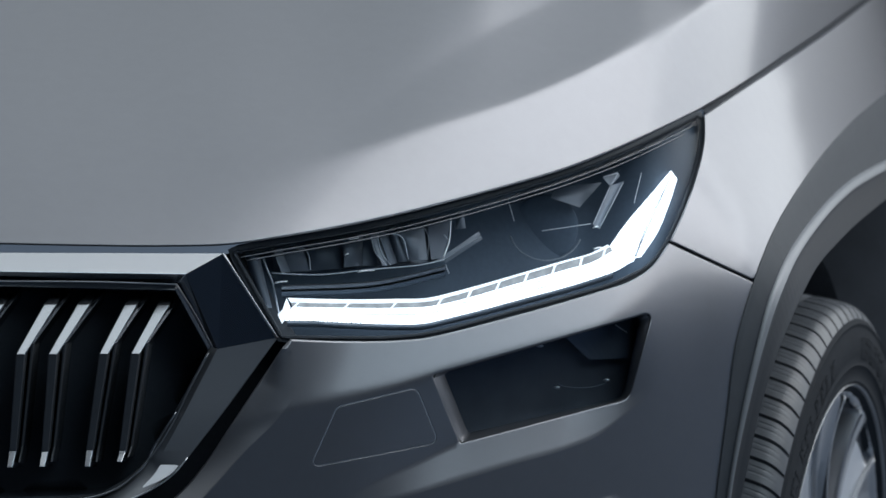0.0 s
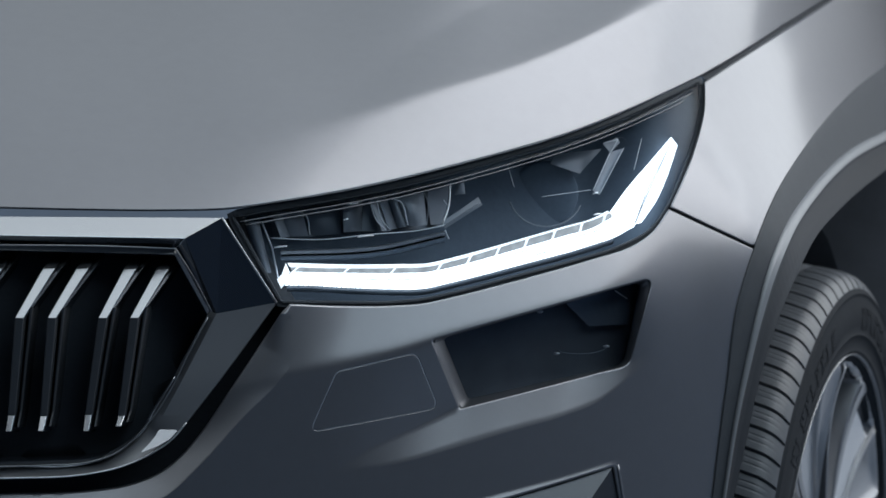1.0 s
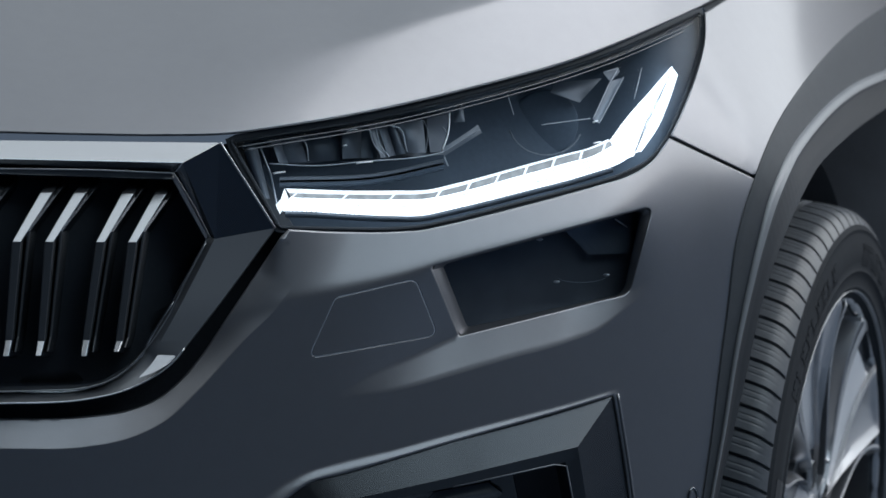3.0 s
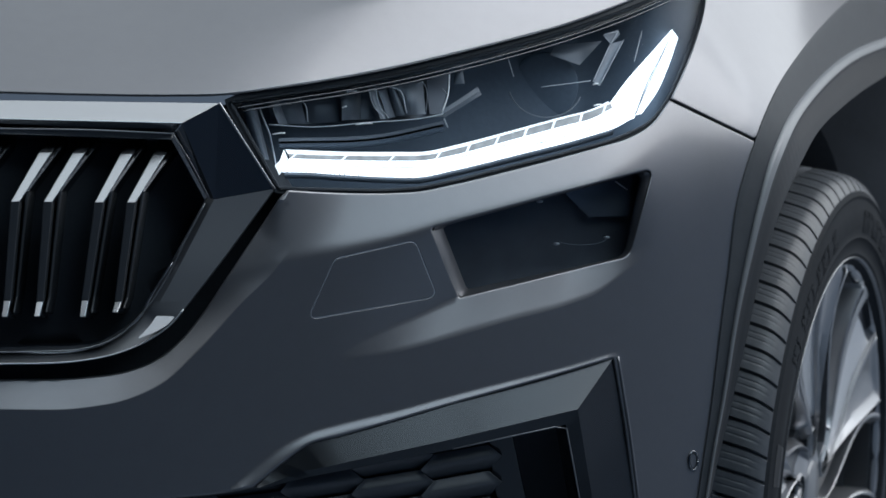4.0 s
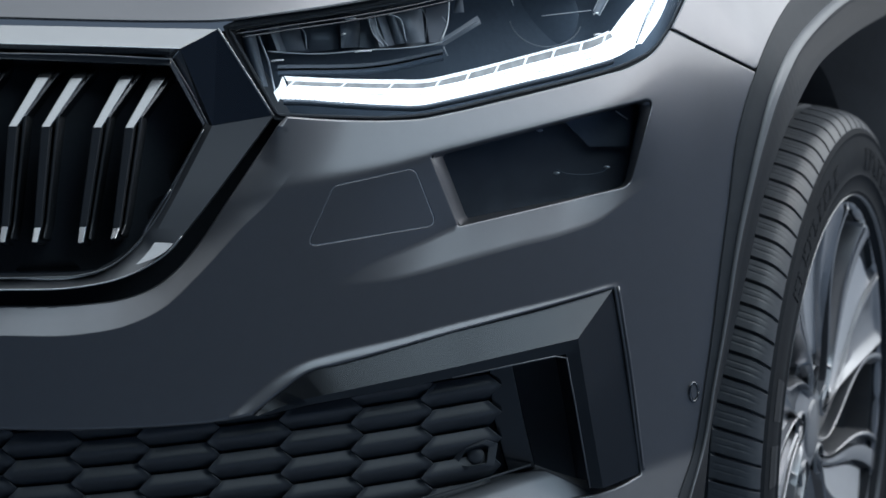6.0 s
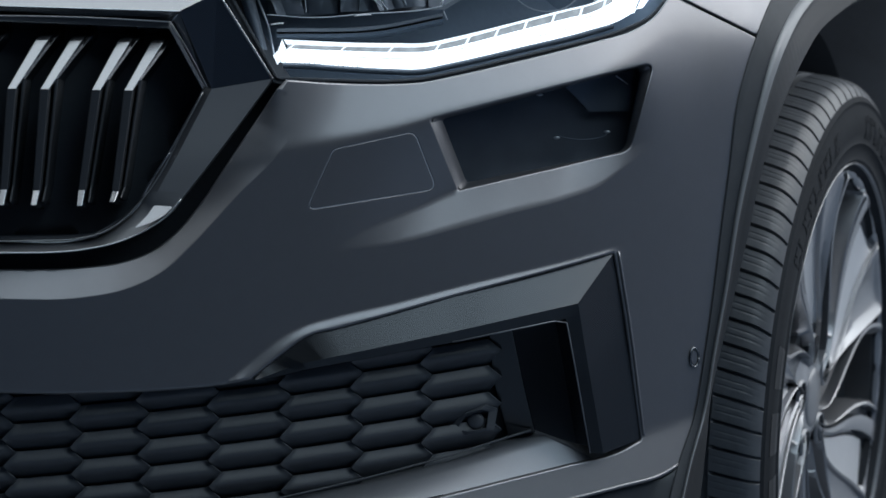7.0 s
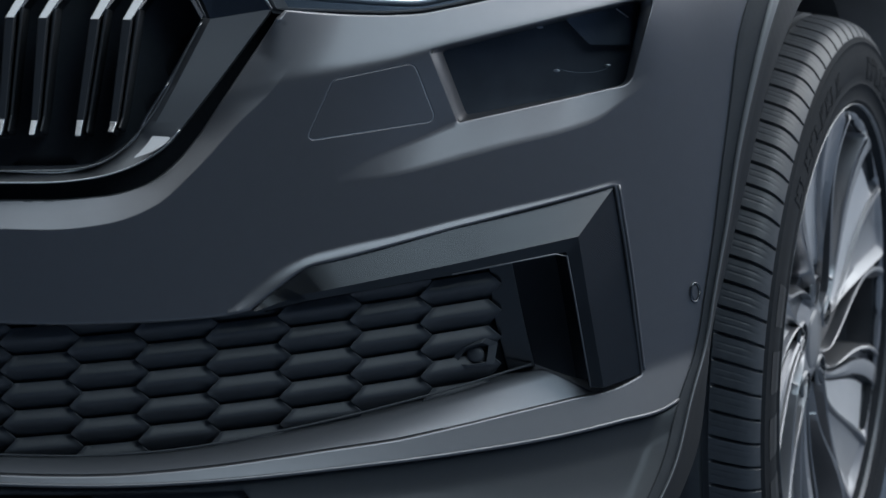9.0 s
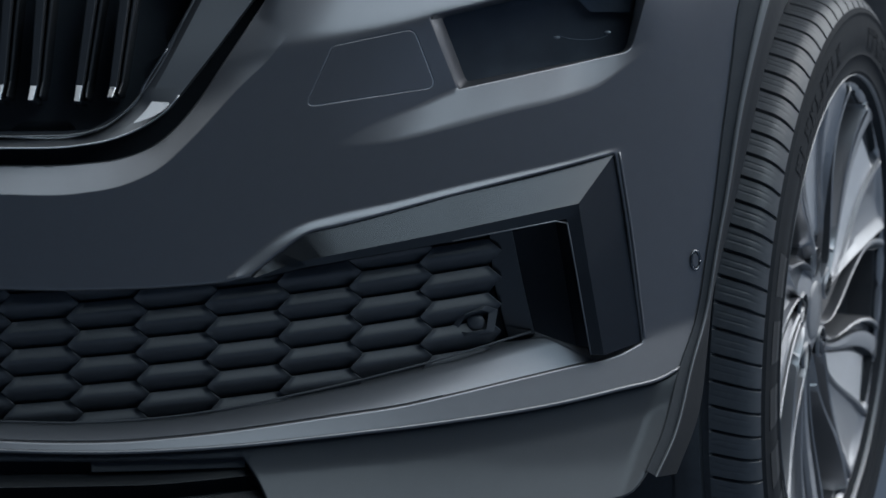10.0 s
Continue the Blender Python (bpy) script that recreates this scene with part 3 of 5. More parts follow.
FRAME_F = [(-0.5059, 0.1376), (-0.2471, 0.1319), (-0.2183, 0.0593), (-0.2518, -0.0052), (-0.2724, -0.0425), (-0.2795, -0.0575), (-0.2965, -0.0702), (-0.3176, -0.0807), (-0.3403, -0.0869), (-0.4172, -0.0893), (-0.4957, -0.0885)]
FRAME_I = [(-0.5058, 0.1311), (-0.2562, 0.1222), (-0.2247, 0.0615), (-0.2583, -0.0008), (-0.2804, -0.0364), (-0.2867, -0.0494), (-0.3016, -0.0637), (-0.3202, -0.0759), (-0.3412, -0.0826), (-0.417, -0.0839), (-0.4958, -0.0833)]


def grille_skin(a, b):
    a, b = np.asarray(a, float), np.asarray(b, float)
    return -0.097 + 0.50 * (a + 0.22) + 0.6 * (a + 0.22) ** 2 + 0.05 * (b - 0.06) + 0.25 * soft(0.06 - b, 0.02)


def frame_piece(first, last, o_up, f_up, i_up, name, mat):
    cols = []
    for o, f, i in list(zip(FRAME_O, FRAME_F, FRAME_I))[first:last + 1]:
        co_, cf, ci = (float(grille_skin(*p)) for p in (o, f, i))
        cols.append([(*o, co_ + 0.030), (*o, co_ + o_up), (*f, cf + f_up), (*i, ci + i_up), (*i, ci + 0.055)])
    if first == 0:
        # gasket black on the bar's upper side stands for the shade under the bonnet's edge
        solid_strip("bar_gap", [c[:2] for c in cols], GASKET, grille, "upper side of the bar, blackened for the shaded gap")
        cols = [c[1:] for c in cols]
    cols = densify(cols, 10) if last > 2 else cols
    return solid_strip(name, cols, mat, grille, "polished chrome surround", bevel=0.0008, smooth_faces=last > 2)


# one chrome in three tones: each face carries its reflection in its colour
frame_piece(0, 1, 0.006, -0.008, 0.012, "frame_bar", LIT_BAR)
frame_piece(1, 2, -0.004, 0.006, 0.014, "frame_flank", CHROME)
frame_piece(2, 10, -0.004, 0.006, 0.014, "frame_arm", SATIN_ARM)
edge_pts = [np.array([*p, float(grille_skin(*p)) - 0.005]) for p in FRAME_O[1:3]]
# a brighter rod stands for the highlight along the flank's outer edge
tube("frame_edge", [edge_pts[0] * (1 - t) + edge_pts[1] * t for t in np.linspace(0, 1, 8)], 0.0011, GLINT, grille, "bright rod standing for the highlight on the chrome edge")
for line_name, pts, up in (("inner_edge", FRAME_I[3:], 0.008), ("outer_edge", FRAME_O[4:], -0.005)):
    crv = curve([p[:2] for p in pts], gap=0.006)
    tube(line_name, lift_curve(crv, grille_skin, up), 0.0009, GLINT, grille, "thin bright rod standing for the highlight on the chrome edge")
# black edge between the surround and the opening
ring = [[(*i, float(grille_skin(*i)) + 0.006), (i[0] + (-0.30 - i[0]) * 0.03, i[1] + (0.0 - i[1]) * 0.05, float(grille_skin(*i)) + 0.002), (i[0] + (-0.30 - i[0]) * 0.05, i[1] + (0.0 - i[1]) * 0.09, float(grille_skin(*i)) + 0.075)] for i in FRAME_I]
ring = ring[:3] + densify(ring[2:], 10)[1:]
solid_strip("inner_rim", ring, BLACK_GLOSS, grille, bevel=0.001)
back = np.array([p[:2] for p in FRAME_I])
back = np.vstack([back, [(-0.5, back[-1, 1])]]) if back[-1, 0] > -0.5 else back
sheet("backing", back, lambda a, b: grille_skin(a, b) + 0.07, GRILLE_BACK, grille, step=0.02, radius=0.001)
# a patch lifted off the arm stands for a bright reflection on it
glint_top, glint_low = [(-0.2730, -0.0513), (-0.2775, -0.0585), (-0.2817, -0.0636), (-0.2892, -0.0715)], [(-0.2556, -0.0521), (-0.2626, -0.0602), (-0.2733, -0.0665), (-0.2885, -0.0722)]
loft("frame_reflection", [[(a, b, float(grille_skin(-0.272, -0.062)) - 0.010 + 0.45 * (a + 0.272) + 0.60 * (b + 0.062)) for a, b in row] for row in (glint_top, glint_low)], SATIN_ARM, grille, "lifted patch standing for a reflection on the chrome arm", n=10)
# black gap between the surround and the body
gap_out = grille_edge
sheet("surround_gasket", np.vstack([[(-0.5, 0.150)], [(-0.215, 0.150), (-0.195, 0.155), (-0.140, 0.062)], gap_out[1:] + [0.004, -0.004], [(-0.5, -0.115)]]), lambda a, b: grille_skin(a, b) + 0.045, GASKET, grille, step=0.02, radius=0.001,
      holes=[np.array([p[:2] for p in FRAME_F] + [(-0.49, -0.05)])[[1, 2, 3, 4, 5, 6, 7, 8, 9, 10, 0]] * [0.99, 1.0]])


def fin(points):
    """A slat: a broad bent bar; the slimmer one close beside it, deeper in, stands for its reflection."""
    (a0, b0), (a1, b1), (a2, b2), (a3, b3) = points
    c = [float(grille_skin(a, b)) for a, b in points]
    for name, shift, back, k in (("slat", 0.0, 0.0, 1.0), ("slat_reflection", 0.0105, 0.012, 0.36)):
        levels = [(a0, b0, c[0] + 0.008, 0.0062), (a1, b1, c[1] - 0.018, 0.0044), (a2, b2, c[2] + 0.006, 0.0036), (a3, b3, c[3] - 0.003, 0.0030)]
        # the top runs on into the dark, and the foot turns in
        levels = [(a0 + 0.004, b0 + 0.010, c[0] + 0.05, 0.0050)] + levels + [(a3 - 0.001, b3 - 0.003, c[3] + 0.05, 0.0036)]
        if shift:
            levels = [(a + shift * (1.0 if i < 3 else 0.75), b + (0.002 if i < 2 else 0.010 if i == 2 else 0.004), q, w) for i, (a, b, q, w) in enumerate(levels)]
        cols = [[(a - w * k, b, q + back + 0.05), (a - w * k, b, q + back + 0.001), (a - w * k + 0.0008, b, q + back), (a + w * k - 0.0008, b, q + back), (a + w * k, b, q + back + 0.001), (a + w * k + 0.002, b, q + back + 0.05)] for a, b, q, w in levels]
        ob = solid_strip(name, cols, SLAT_BLACK, grille, "gloss black slat with bright chrome facets" if not shift else "slim rib standing for the slat's reflection", bevel=0.0005)
        # the bent head and the foot are polished
        ob.data.materials.append(SLAT if not shift else DARK_CHROME)
        ob.data.polygons.foreach_set("material_index", [1 if i // 5 in ((1, 3) if not shift else (1,)) else 0 for i in range(len(ob.data.polygons))])


SLAT = material("slat_chrome", (0.70, 0.72, 0.75), 0.24, 1.0)
SLAT_BLACK = material("slat_gloss_black", (0.095, 0.098, 0.105), 0.24, spec=0.6)
for pts in ([(-0.2693, 0.1022), (-0.2938, 0.0565), (-0.3090, -0.0378), (-0.3118, -0.0475)], [(-0.2995, 0.1028), (-0.3232, 0.0567), (-0.3396, -0.0361), (-0.3416, -0.0515)], [(-0.3436, 0.1036), (-0.3701, 0.0572), (-0.3813, -0.0366), (-0.3837, -0.0506)], [(-0.3745, 0.1040), (-0.4000, 0.0575), (-0.4112, -0.0355), (-0.4135, -0.0506)], [(-0.4230, 0.1044), (-0.4485, 0.0580), (-0.4575, -0.0345), (-0.4594, -0.0502)], [(-0.4540, 0.1048), (-0.4790, 0.0584), (-0.4865, -0.034), (-0.4882, -0.0499)]):
    fin(pts)
# bright line round the opening's inner edge
for pts in ([(-0.5050, 0.1275), (-0.4175, 0.1264), (-0.3237, 0.1250), (-0.2560, 0.1221, 1), (-0.2398, 0.0950), (-0.2225, 0.0605)], [(-0.2264, 0.0559), (-0.2459, 0.0193), (-0.2623, -0.0131), (-0.2758, -0.0346), (-0.2893, -0.0517), (-0.3027, -0.0651), (-0.3160, -0.0740), (-0.3319, -0.0797), (-0.3477, -0.0826), (-0.3792, -0.0837), (-0.4950, -0.0835)]):
    tube("opening_edge", lift_curve(curve(pts, gap=0.006), grille_skin, 0.002), 0.0008, SATIN_ARM, grille, "thin satin chrome line")

# ---- headlamp ----
lamp = tagged(new("headlamp"), "lit led headlamp with a white light blade")
lamp.parent = car
LAMP = [(-0.203, 0.153, 1), (-0.1557, 0.1614), (-0.1014, 0.1705), (-0.0465, 0.1814), (0.0092, 0.1952), (0.0659, 0.211), (0.1238, 0.229), (0.1831, 0.2514), (0.2445, 0.28), (0.2704, 0.293, 1), (0.2701, 0.2677), (0.2563, 0.2202), (0.2405, 0.1835), (0.2278, 0.1593), (0.2095, 0.1376), (0.1828, 0.1236), (0.1216, 0.1051), (0.0646, 0.0907), (0.0084, 0.0765), (-0.0194, 0.0709), (-0.0469, 0.0685), (-0.1016, 0.0688), (-0.1573, 0.0702, 1)]
lamp_curve = curve(LAMP, True, gap=0.006)


def lamp_back(a, b):
    """The housing's back, which comes forward towards the wing."""
    return flat_skin(a, b) + 0.105 - 0.080 * smooth((np.asarray(a, float) - 0.13) / 0.10)


sheet("housing", grow(lamp_curve, 0.004), lamp_back, LAMP_BLACK, lamp, step=0.015, radius=0.001)
loft("side_wall", [lift_curve(np.vstack([grow(lamp_curve, k), grow(lamp_curve, k)[:1]]), flat_skin, q) for k, q in ((0.001, 0.006), (0.003, 0.106))], LAMP_BLACK, lamp, n=len(lamp_curve) + 1)
sheet("bezel", grow(lamp_curve, 0.006), flat_skin, GASKET, lamp, step=0.012, radius=0.001, lift=0.009, holes=[grow(lamp_curve, -0.0015)])
lamp_low_line = line([(-0.21, 0.071), (-0.1, 0.0688), (-0.02, 0.071), (0.0646, 0.0907), (0.1216, 0.105), (0.183, 0.1236), (0.23, 0.16), (0.27, 0.26)])
lamp_top_line = line([p[:2] for p in LAMP[:10]])


def cover_skin(a, b):
    """The cover swells a little and rolls off under the bonnet."""
    lo, hi = lamp_low_line(a), lamp_top_line(a)
    t = np.clip((b - lo) / np.maximum(hi - lo, 0.01), 0, 1)
    return flat_skin(a, b) - (0.013 + 0.10 * np.clip(a + 0.05, 0, 0.3)) * np.clip((hi - lo) / 0.11, 0, 1) * np.minimum(t / 0.94, smooth((1 - t) / 0.06))


cover = sheet("clear_cover", lamp_curve, cover_skin, LENS, lamp, "clear polycarbonate cover", step=0.005, radius=0.003, thick=0.004, lift=0.002, creases=[(lambda x: lamp_top_line(x) - 0.06 * (lamp_top_line(x) - lamp_low_line(x)), lamp_top_line, -0.19, 0.255)])
cover.visible_shadow = False
# thin rods that follow the cover's upper edge, standing for the lines of light reflected there
upper = curve(LAMP[:10], gap=0.006)
for off, start, stop, r in ((0.0065, 0.02, 0.985, 0.0007), (0.0105, 0.03, 0.96, 0.0007)):
    p = upper[int(len(upper) * start):int(len(upper) * stop)] + [0.0015, -off]
    tube("bead", lift_curve(p, flat_skin, 0.006), r, DARK_CHROME, lamp)
# light blade
THREAD_TOP = [(-0.1512, 0.1077), (-0.1008, 0.1058), (-0.0461, 0.1056), (-0.0129, 0.1065), (0.0093, 0.1115), (0.0373, 0.1186), (0.0656, 0.1264), (0.094, 0.1343), (0.1227, 0.1422), (0.1488, 0.1491), (0.1669, 0.1577)]
THREAD_LOW = [(-0.1485, 0.1033), (-0.1009, 0.1019), (-0.0461, 0.1017), (-0.0119, 0.1032), (0.0093, 0.1080), (0.0373, 0.1157), (0.0655, 0.1240), (0.094, 0.1321), (0.1227, 0.1402), (0.1487, 0.1474), (0.1692, 0.1555)]
BAR_TOP = [(-0.1469, 0.0989), (-0.1009, 0.0975), (-0.0461, 0.0967), (-0.0147, 0.0976), (0.0092, 0.102), (0.0372, 0.1091), (0.0654, 0.1169), (0.0939, 0.1247), (0.1225, 0.1326), (0.1515, 0.1405), (0.172, 0.1514)]
BAR_LOW = [(-0.1582, 0.0858), (-0.128, 0.0851), (-0.1009, 0.0832), (-0.0462, 0.0807), (-0.0241, 0.0805), (0.0091, 0.087), (0.0371, 0.0935), (0.0652, 0.1006), (0.0936, 0.1078), (0.1222, 0.115), (0.151, 0.1234), (0.1773, 0.1325), (0.1909, 0.1406)]
N_BAR = 120
thread_top, thread_low, bar_top, bar_low = (resample(lift_curve(curve(p, gap=0.004), flat_skin, q), N_BAR) for p, q in ((THREAD_TOP, 0.013), (THREAD_LOW, 0.012), (BAR_TOP, 0.012), (BAR_LOW, 0.010)))
BACK = np.array([0, 0, 0.012])


def guide(name, low, high, mat, swell=0.002, label="glowing white light guide"):
    """A rounded light guide between two rows, with its sides running back."""
    rows = [low + BACK] + [low * (1 - k) + high * k - [0, 0, swell * math.sin(math.pi * k)] for k in (0, 0.12, 0.3, 0.5, 0.7, 0.88, 1)] + [high + BACK]
    return loft(name, rows, mat, lamp, label, n=len(low), smooth_faces=True)


guide("light_blade", bar_low, bar_top, DRL)
guide("light_thread", thread_low, thread_top, DRL_SOFT, 0.001)
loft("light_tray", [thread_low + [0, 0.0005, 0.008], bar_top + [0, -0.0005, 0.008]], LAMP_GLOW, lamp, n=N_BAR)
for k in (0, 17, 33, 49, 60, 71, 82, 93, 104, 114):
    q = min(k + 3, N_BAR - 1)
    guide("light_tie", np.array([bar_top[k] + [-0.0012, -0.001, 0], bar_top[k] + [0.0012, -0.001, 0]]), np.array([thread_low[q] + [-0.0012, 0.001, 0], thread_low[q] + [0.0012, 0.001, 0]]), DRL_SOFT, 0.0, "")
# prism at the inner end
inner_end = [np.array([(*p, float(flat_skin(*p)) + 0.008) for p in row]) for row in ([(-0.1609, 0.0918), (-0.1566, 0.0825)], [(-0.1560, 0.0970), (-0.1545, 0.0858)], [(-0.1523, 0.1077), (-0.1485, 0.0985)])]
loft("end_prism", [inner_end[0], inner_end[1] - [0, 0, 0.003], inner_end[2]], DRL_SOFT, lamp, n=6)
# the upright end parts into two lobes
for name, left, right, mat in (("light_lobe", [(0.1692, 0.1566), (0.1874, 0.1803), (0.212, 0.2074), (0.2359, 0.2338)], [(0.1934, 0.1440), (0.2093, 0.1816), (0.2207, 0.2022), (0.2371, 0.2330)], DRL),
                               ("light_lobe", [(0.1950, 0.1440), (0.2102, 0.1800), (0.2216, 0.2012), (0.2372, 0.2320)], [(0.2010, 0.1452), (0.2183, 0.1689), (0.2325, 0.1994), (0.2422, 0.225)], DRL)):
    lo, hi = (resample(lift_curve(curve(p, gap=0.004), flat_skin, 0.010), 30) for p in (left, right))
    guide(name, lo, hi, mat, 0.003)
knee = [resample(lift_curve(curve(p, gap=0.004), flat_skin, 0.011), 12) for p in ([(0.1692, 0.1566), (0.1720, 0.1514), (0.1730, 0.1330)], [(0.1934, 0.1469), (0.1945, 0.1440), (0.1930, 0.1406)])]
guide("light_knee", knee[0], knee[1], DRL, 0.002)
# the slit between the lobes
slit = lift_curve(curve([(0.1950, 0.1455), (0.2105, 0.1790), (0.2218, 0.2008), (0.2330, 0.2245)], gap=0.004), flat_skin, 0.0065)
tube("lobe_slit", slit, 0.0007, LAMP_SMOKE, lamp)
# teeth along the foot of the bar, fine lens ribs across it and a groove along it
for k in range(1, 18):
    p = bar_low[0] + (bar_low[26] - bar_low[0]) * (k / 18)
    tube("blade_tooth", [p + [0, 0.0022, -0.0022], p + [-0.0004, -0.0004, -0.0014]], 0.0005, LAMP_SMOKE, lamp, sides=4)
for k in range(30, 112, 2):
    tube("lens_rib", [bar_low[k] * 0.86 + bar_top[k] * 0.14 + [0, 0, -0.0022], bar_low[k] * 0.70 + bar_top[k] * 0.30 + [0.002, 0, -0.0030]], 0.0003, LAMP_SMOKE, lamp, sides=4)
for share, first, last in ((0.22, 58, 116), (0.62, 84, 112), (0.40, 20, 52)):
    tube("blade_groove", [bar_low[k] * share + bar_top[k] * (1 - share) + [0, 0, -0.0030] for k in range(first, last)], 0.0004, LAMP_SMOKE, lamp)
# clear plinth under the bar
loft("clear_plinth", [bar_low[2:112] + [0, -0.0008, 0.004], bar_low[2:112] + [0, -0.0045, 0.002], bar_low[2:112] + [0, -0.0060, 0.010]], LAMP_DIM, lamp, n=110, smooth_faces=True)


def rib(name, a0, b0, a1, b1, bow, half, deep, mat):
    """A curved reflector rib between two places behind the cover, bowed sideways."""
    n, rows = 12, []
    for k in (-1.0, -0.6, 0.0, 0.6, 1.0):
        row = []
        for t in np.linspace(0, 1, n):
            a = a0 + (a1 - a0) * t + bow * math.sin(math.pi * t) + half * k * (0.7 + 0.3 * t)
            b = b0 + (b1 - b0) * t
            row.append((a, b, float(flat_skin(a, b)) + deep + 0.010 * k * k))
        rows.append(row)
    return loft(name, rows, mat, lamp, n=n, smooth_faces=True)


# inner shelf with the narrow modules' ribs on it
for off, mat in ((0.0, LAMP_DIM), (0.0055, LAMP_BLACK)):
    p0, p1, p2 = (-0.158, 0.119 - off), (-0.060, 0.1235 - off), (0.002, 0.137 - off)
    crv = curve([p0, p1, p2], gap=0.008)
    r = lift_curve(crv, flat_skin, 0.030)
    loft("shelf", [r + [0, 0.001, 0.040], r, r + [0, -0.0035, 0.001], r + [0, -0.005, 0.030]], mat, lamp, n=24, bevel=0.0006)
def facet(corners, deep, bow, mat, name="reflector_facet"):
    """A gently bowed face between four corners (a, b, extra depth), behind the cover."""
    q = [np.array(p, float) for p in corners]
    n, rows = 9, []
    for v in np.linspace(0, 1, n):
        row = []
        for u in np.linspace(0, 1, n):
            p = (q[0] * (1 - u) + q[1] * u) * (1 - v) + (q[3] * (1 - u) + q[2] * u) * v
            row.append((p[0], p[1], float(flat_skin(p[0], p[1])) + deep + p[2] - bow * 4 * u * (1 - u) * (0.4 + 0.6 * math.sin(math.pi * v))))
        rows.append(row)
    return loft(name, rows, mat, lamp, n=n, smooth_faces=True)


def inner_line(points, r, mat, deep=0.026):
    tube("facet_highlight", lift_curve(curve(points, gap=0.004), flat_skin, deep), r, mat, lamp)


# the narrow modules: clear bodies with folded faces between a back wall and the shelf; lit, mid and dim copies of one
# grey shade the folds
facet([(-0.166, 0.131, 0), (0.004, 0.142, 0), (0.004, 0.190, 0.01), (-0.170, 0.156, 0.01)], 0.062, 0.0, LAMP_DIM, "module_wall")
facet([(-0.158, 0.132, 0), (-0.150, 0.133, 0.012), (-0.158, 0.156, 0.012), (-0.1665, 0.154, 0)], 0.036, 0.003, LAMP_LIT_FACE)
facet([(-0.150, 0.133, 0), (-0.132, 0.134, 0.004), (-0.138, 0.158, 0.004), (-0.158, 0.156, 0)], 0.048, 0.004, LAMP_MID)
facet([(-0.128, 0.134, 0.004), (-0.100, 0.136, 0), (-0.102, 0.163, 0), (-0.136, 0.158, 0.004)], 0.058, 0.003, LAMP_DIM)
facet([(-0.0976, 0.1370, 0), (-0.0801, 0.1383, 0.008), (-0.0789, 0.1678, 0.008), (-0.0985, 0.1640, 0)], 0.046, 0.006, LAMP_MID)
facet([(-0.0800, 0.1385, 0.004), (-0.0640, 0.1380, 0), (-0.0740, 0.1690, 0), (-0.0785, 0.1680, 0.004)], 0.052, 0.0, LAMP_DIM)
facet([(-0.0600, 0.1382, 0), (-0.0525, 0.1385, 0.010), (-0.0640, 0.1705, 0.010), (-0.0715, 0.1685, 0)], 0.034, 0.003, LAMP_LIT_FACE)
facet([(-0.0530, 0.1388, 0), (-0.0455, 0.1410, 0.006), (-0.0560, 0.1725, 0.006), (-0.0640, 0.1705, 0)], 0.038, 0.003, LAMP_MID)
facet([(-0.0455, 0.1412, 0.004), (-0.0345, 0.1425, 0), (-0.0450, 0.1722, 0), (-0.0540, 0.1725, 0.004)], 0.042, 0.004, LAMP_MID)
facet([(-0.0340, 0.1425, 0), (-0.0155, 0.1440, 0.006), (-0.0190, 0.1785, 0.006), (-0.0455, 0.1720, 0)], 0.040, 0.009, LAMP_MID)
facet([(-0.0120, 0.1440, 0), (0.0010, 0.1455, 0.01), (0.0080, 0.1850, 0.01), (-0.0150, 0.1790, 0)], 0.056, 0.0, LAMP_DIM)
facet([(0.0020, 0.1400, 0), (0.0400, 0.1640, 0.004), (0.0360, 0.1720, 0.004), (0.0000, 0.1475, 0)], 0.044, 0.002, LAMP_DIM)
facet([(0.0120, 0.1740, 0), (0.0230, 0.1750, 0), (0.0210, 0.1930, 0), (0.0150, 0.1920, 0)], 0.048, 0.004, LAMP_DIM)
# lighter rods stand for the bright edges and thin reflections in the modules
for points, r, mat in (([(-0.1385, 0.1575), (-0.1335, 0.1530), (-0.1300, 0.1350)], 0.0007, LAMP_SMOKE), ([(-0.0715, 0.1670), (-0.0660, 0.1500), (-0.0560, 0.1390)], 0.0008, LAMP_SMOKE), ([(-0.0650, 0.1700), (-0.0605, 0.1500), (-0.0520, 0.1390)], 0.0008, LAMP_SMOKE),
                       ([(-0.0510, 0.1700), (-0.0430, 0.1680), (-0.0345, 0.1440)], 0.0009, LAMP_SMOKE), ([(-0.0200, 0.1780), (-0.0155, 0.1700), (-0.0155, 0.1450)], 0.0006, LAMP_MID), ([(0.0080, 0.1850), (0.0060, 0.1620), (0.0000, 0.1450)], 0.0009, GLINT), ([(0.0010, 0.1690), (0.0060, 0.1620)], 0.0006, LAMP_SMOKE),
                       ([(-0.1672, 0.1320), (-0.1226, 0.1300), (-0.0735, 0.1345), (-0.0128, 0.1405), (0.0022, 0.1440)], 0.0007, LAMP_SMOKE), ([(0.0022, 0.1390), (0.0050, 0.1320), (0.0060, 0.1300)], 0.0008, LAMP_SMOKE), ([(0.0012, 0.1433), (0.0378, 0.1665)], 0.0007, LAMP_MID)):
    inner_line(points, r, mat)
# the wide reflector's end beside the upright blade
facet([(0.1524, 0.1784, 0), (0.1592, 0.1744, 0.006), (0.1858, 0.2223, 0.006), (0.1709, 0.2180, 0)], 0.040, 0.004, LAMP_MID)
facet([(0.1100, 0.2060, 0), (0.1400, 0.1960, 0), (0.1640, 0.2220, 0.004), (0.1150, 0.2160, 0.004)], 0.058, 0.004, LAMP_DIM)
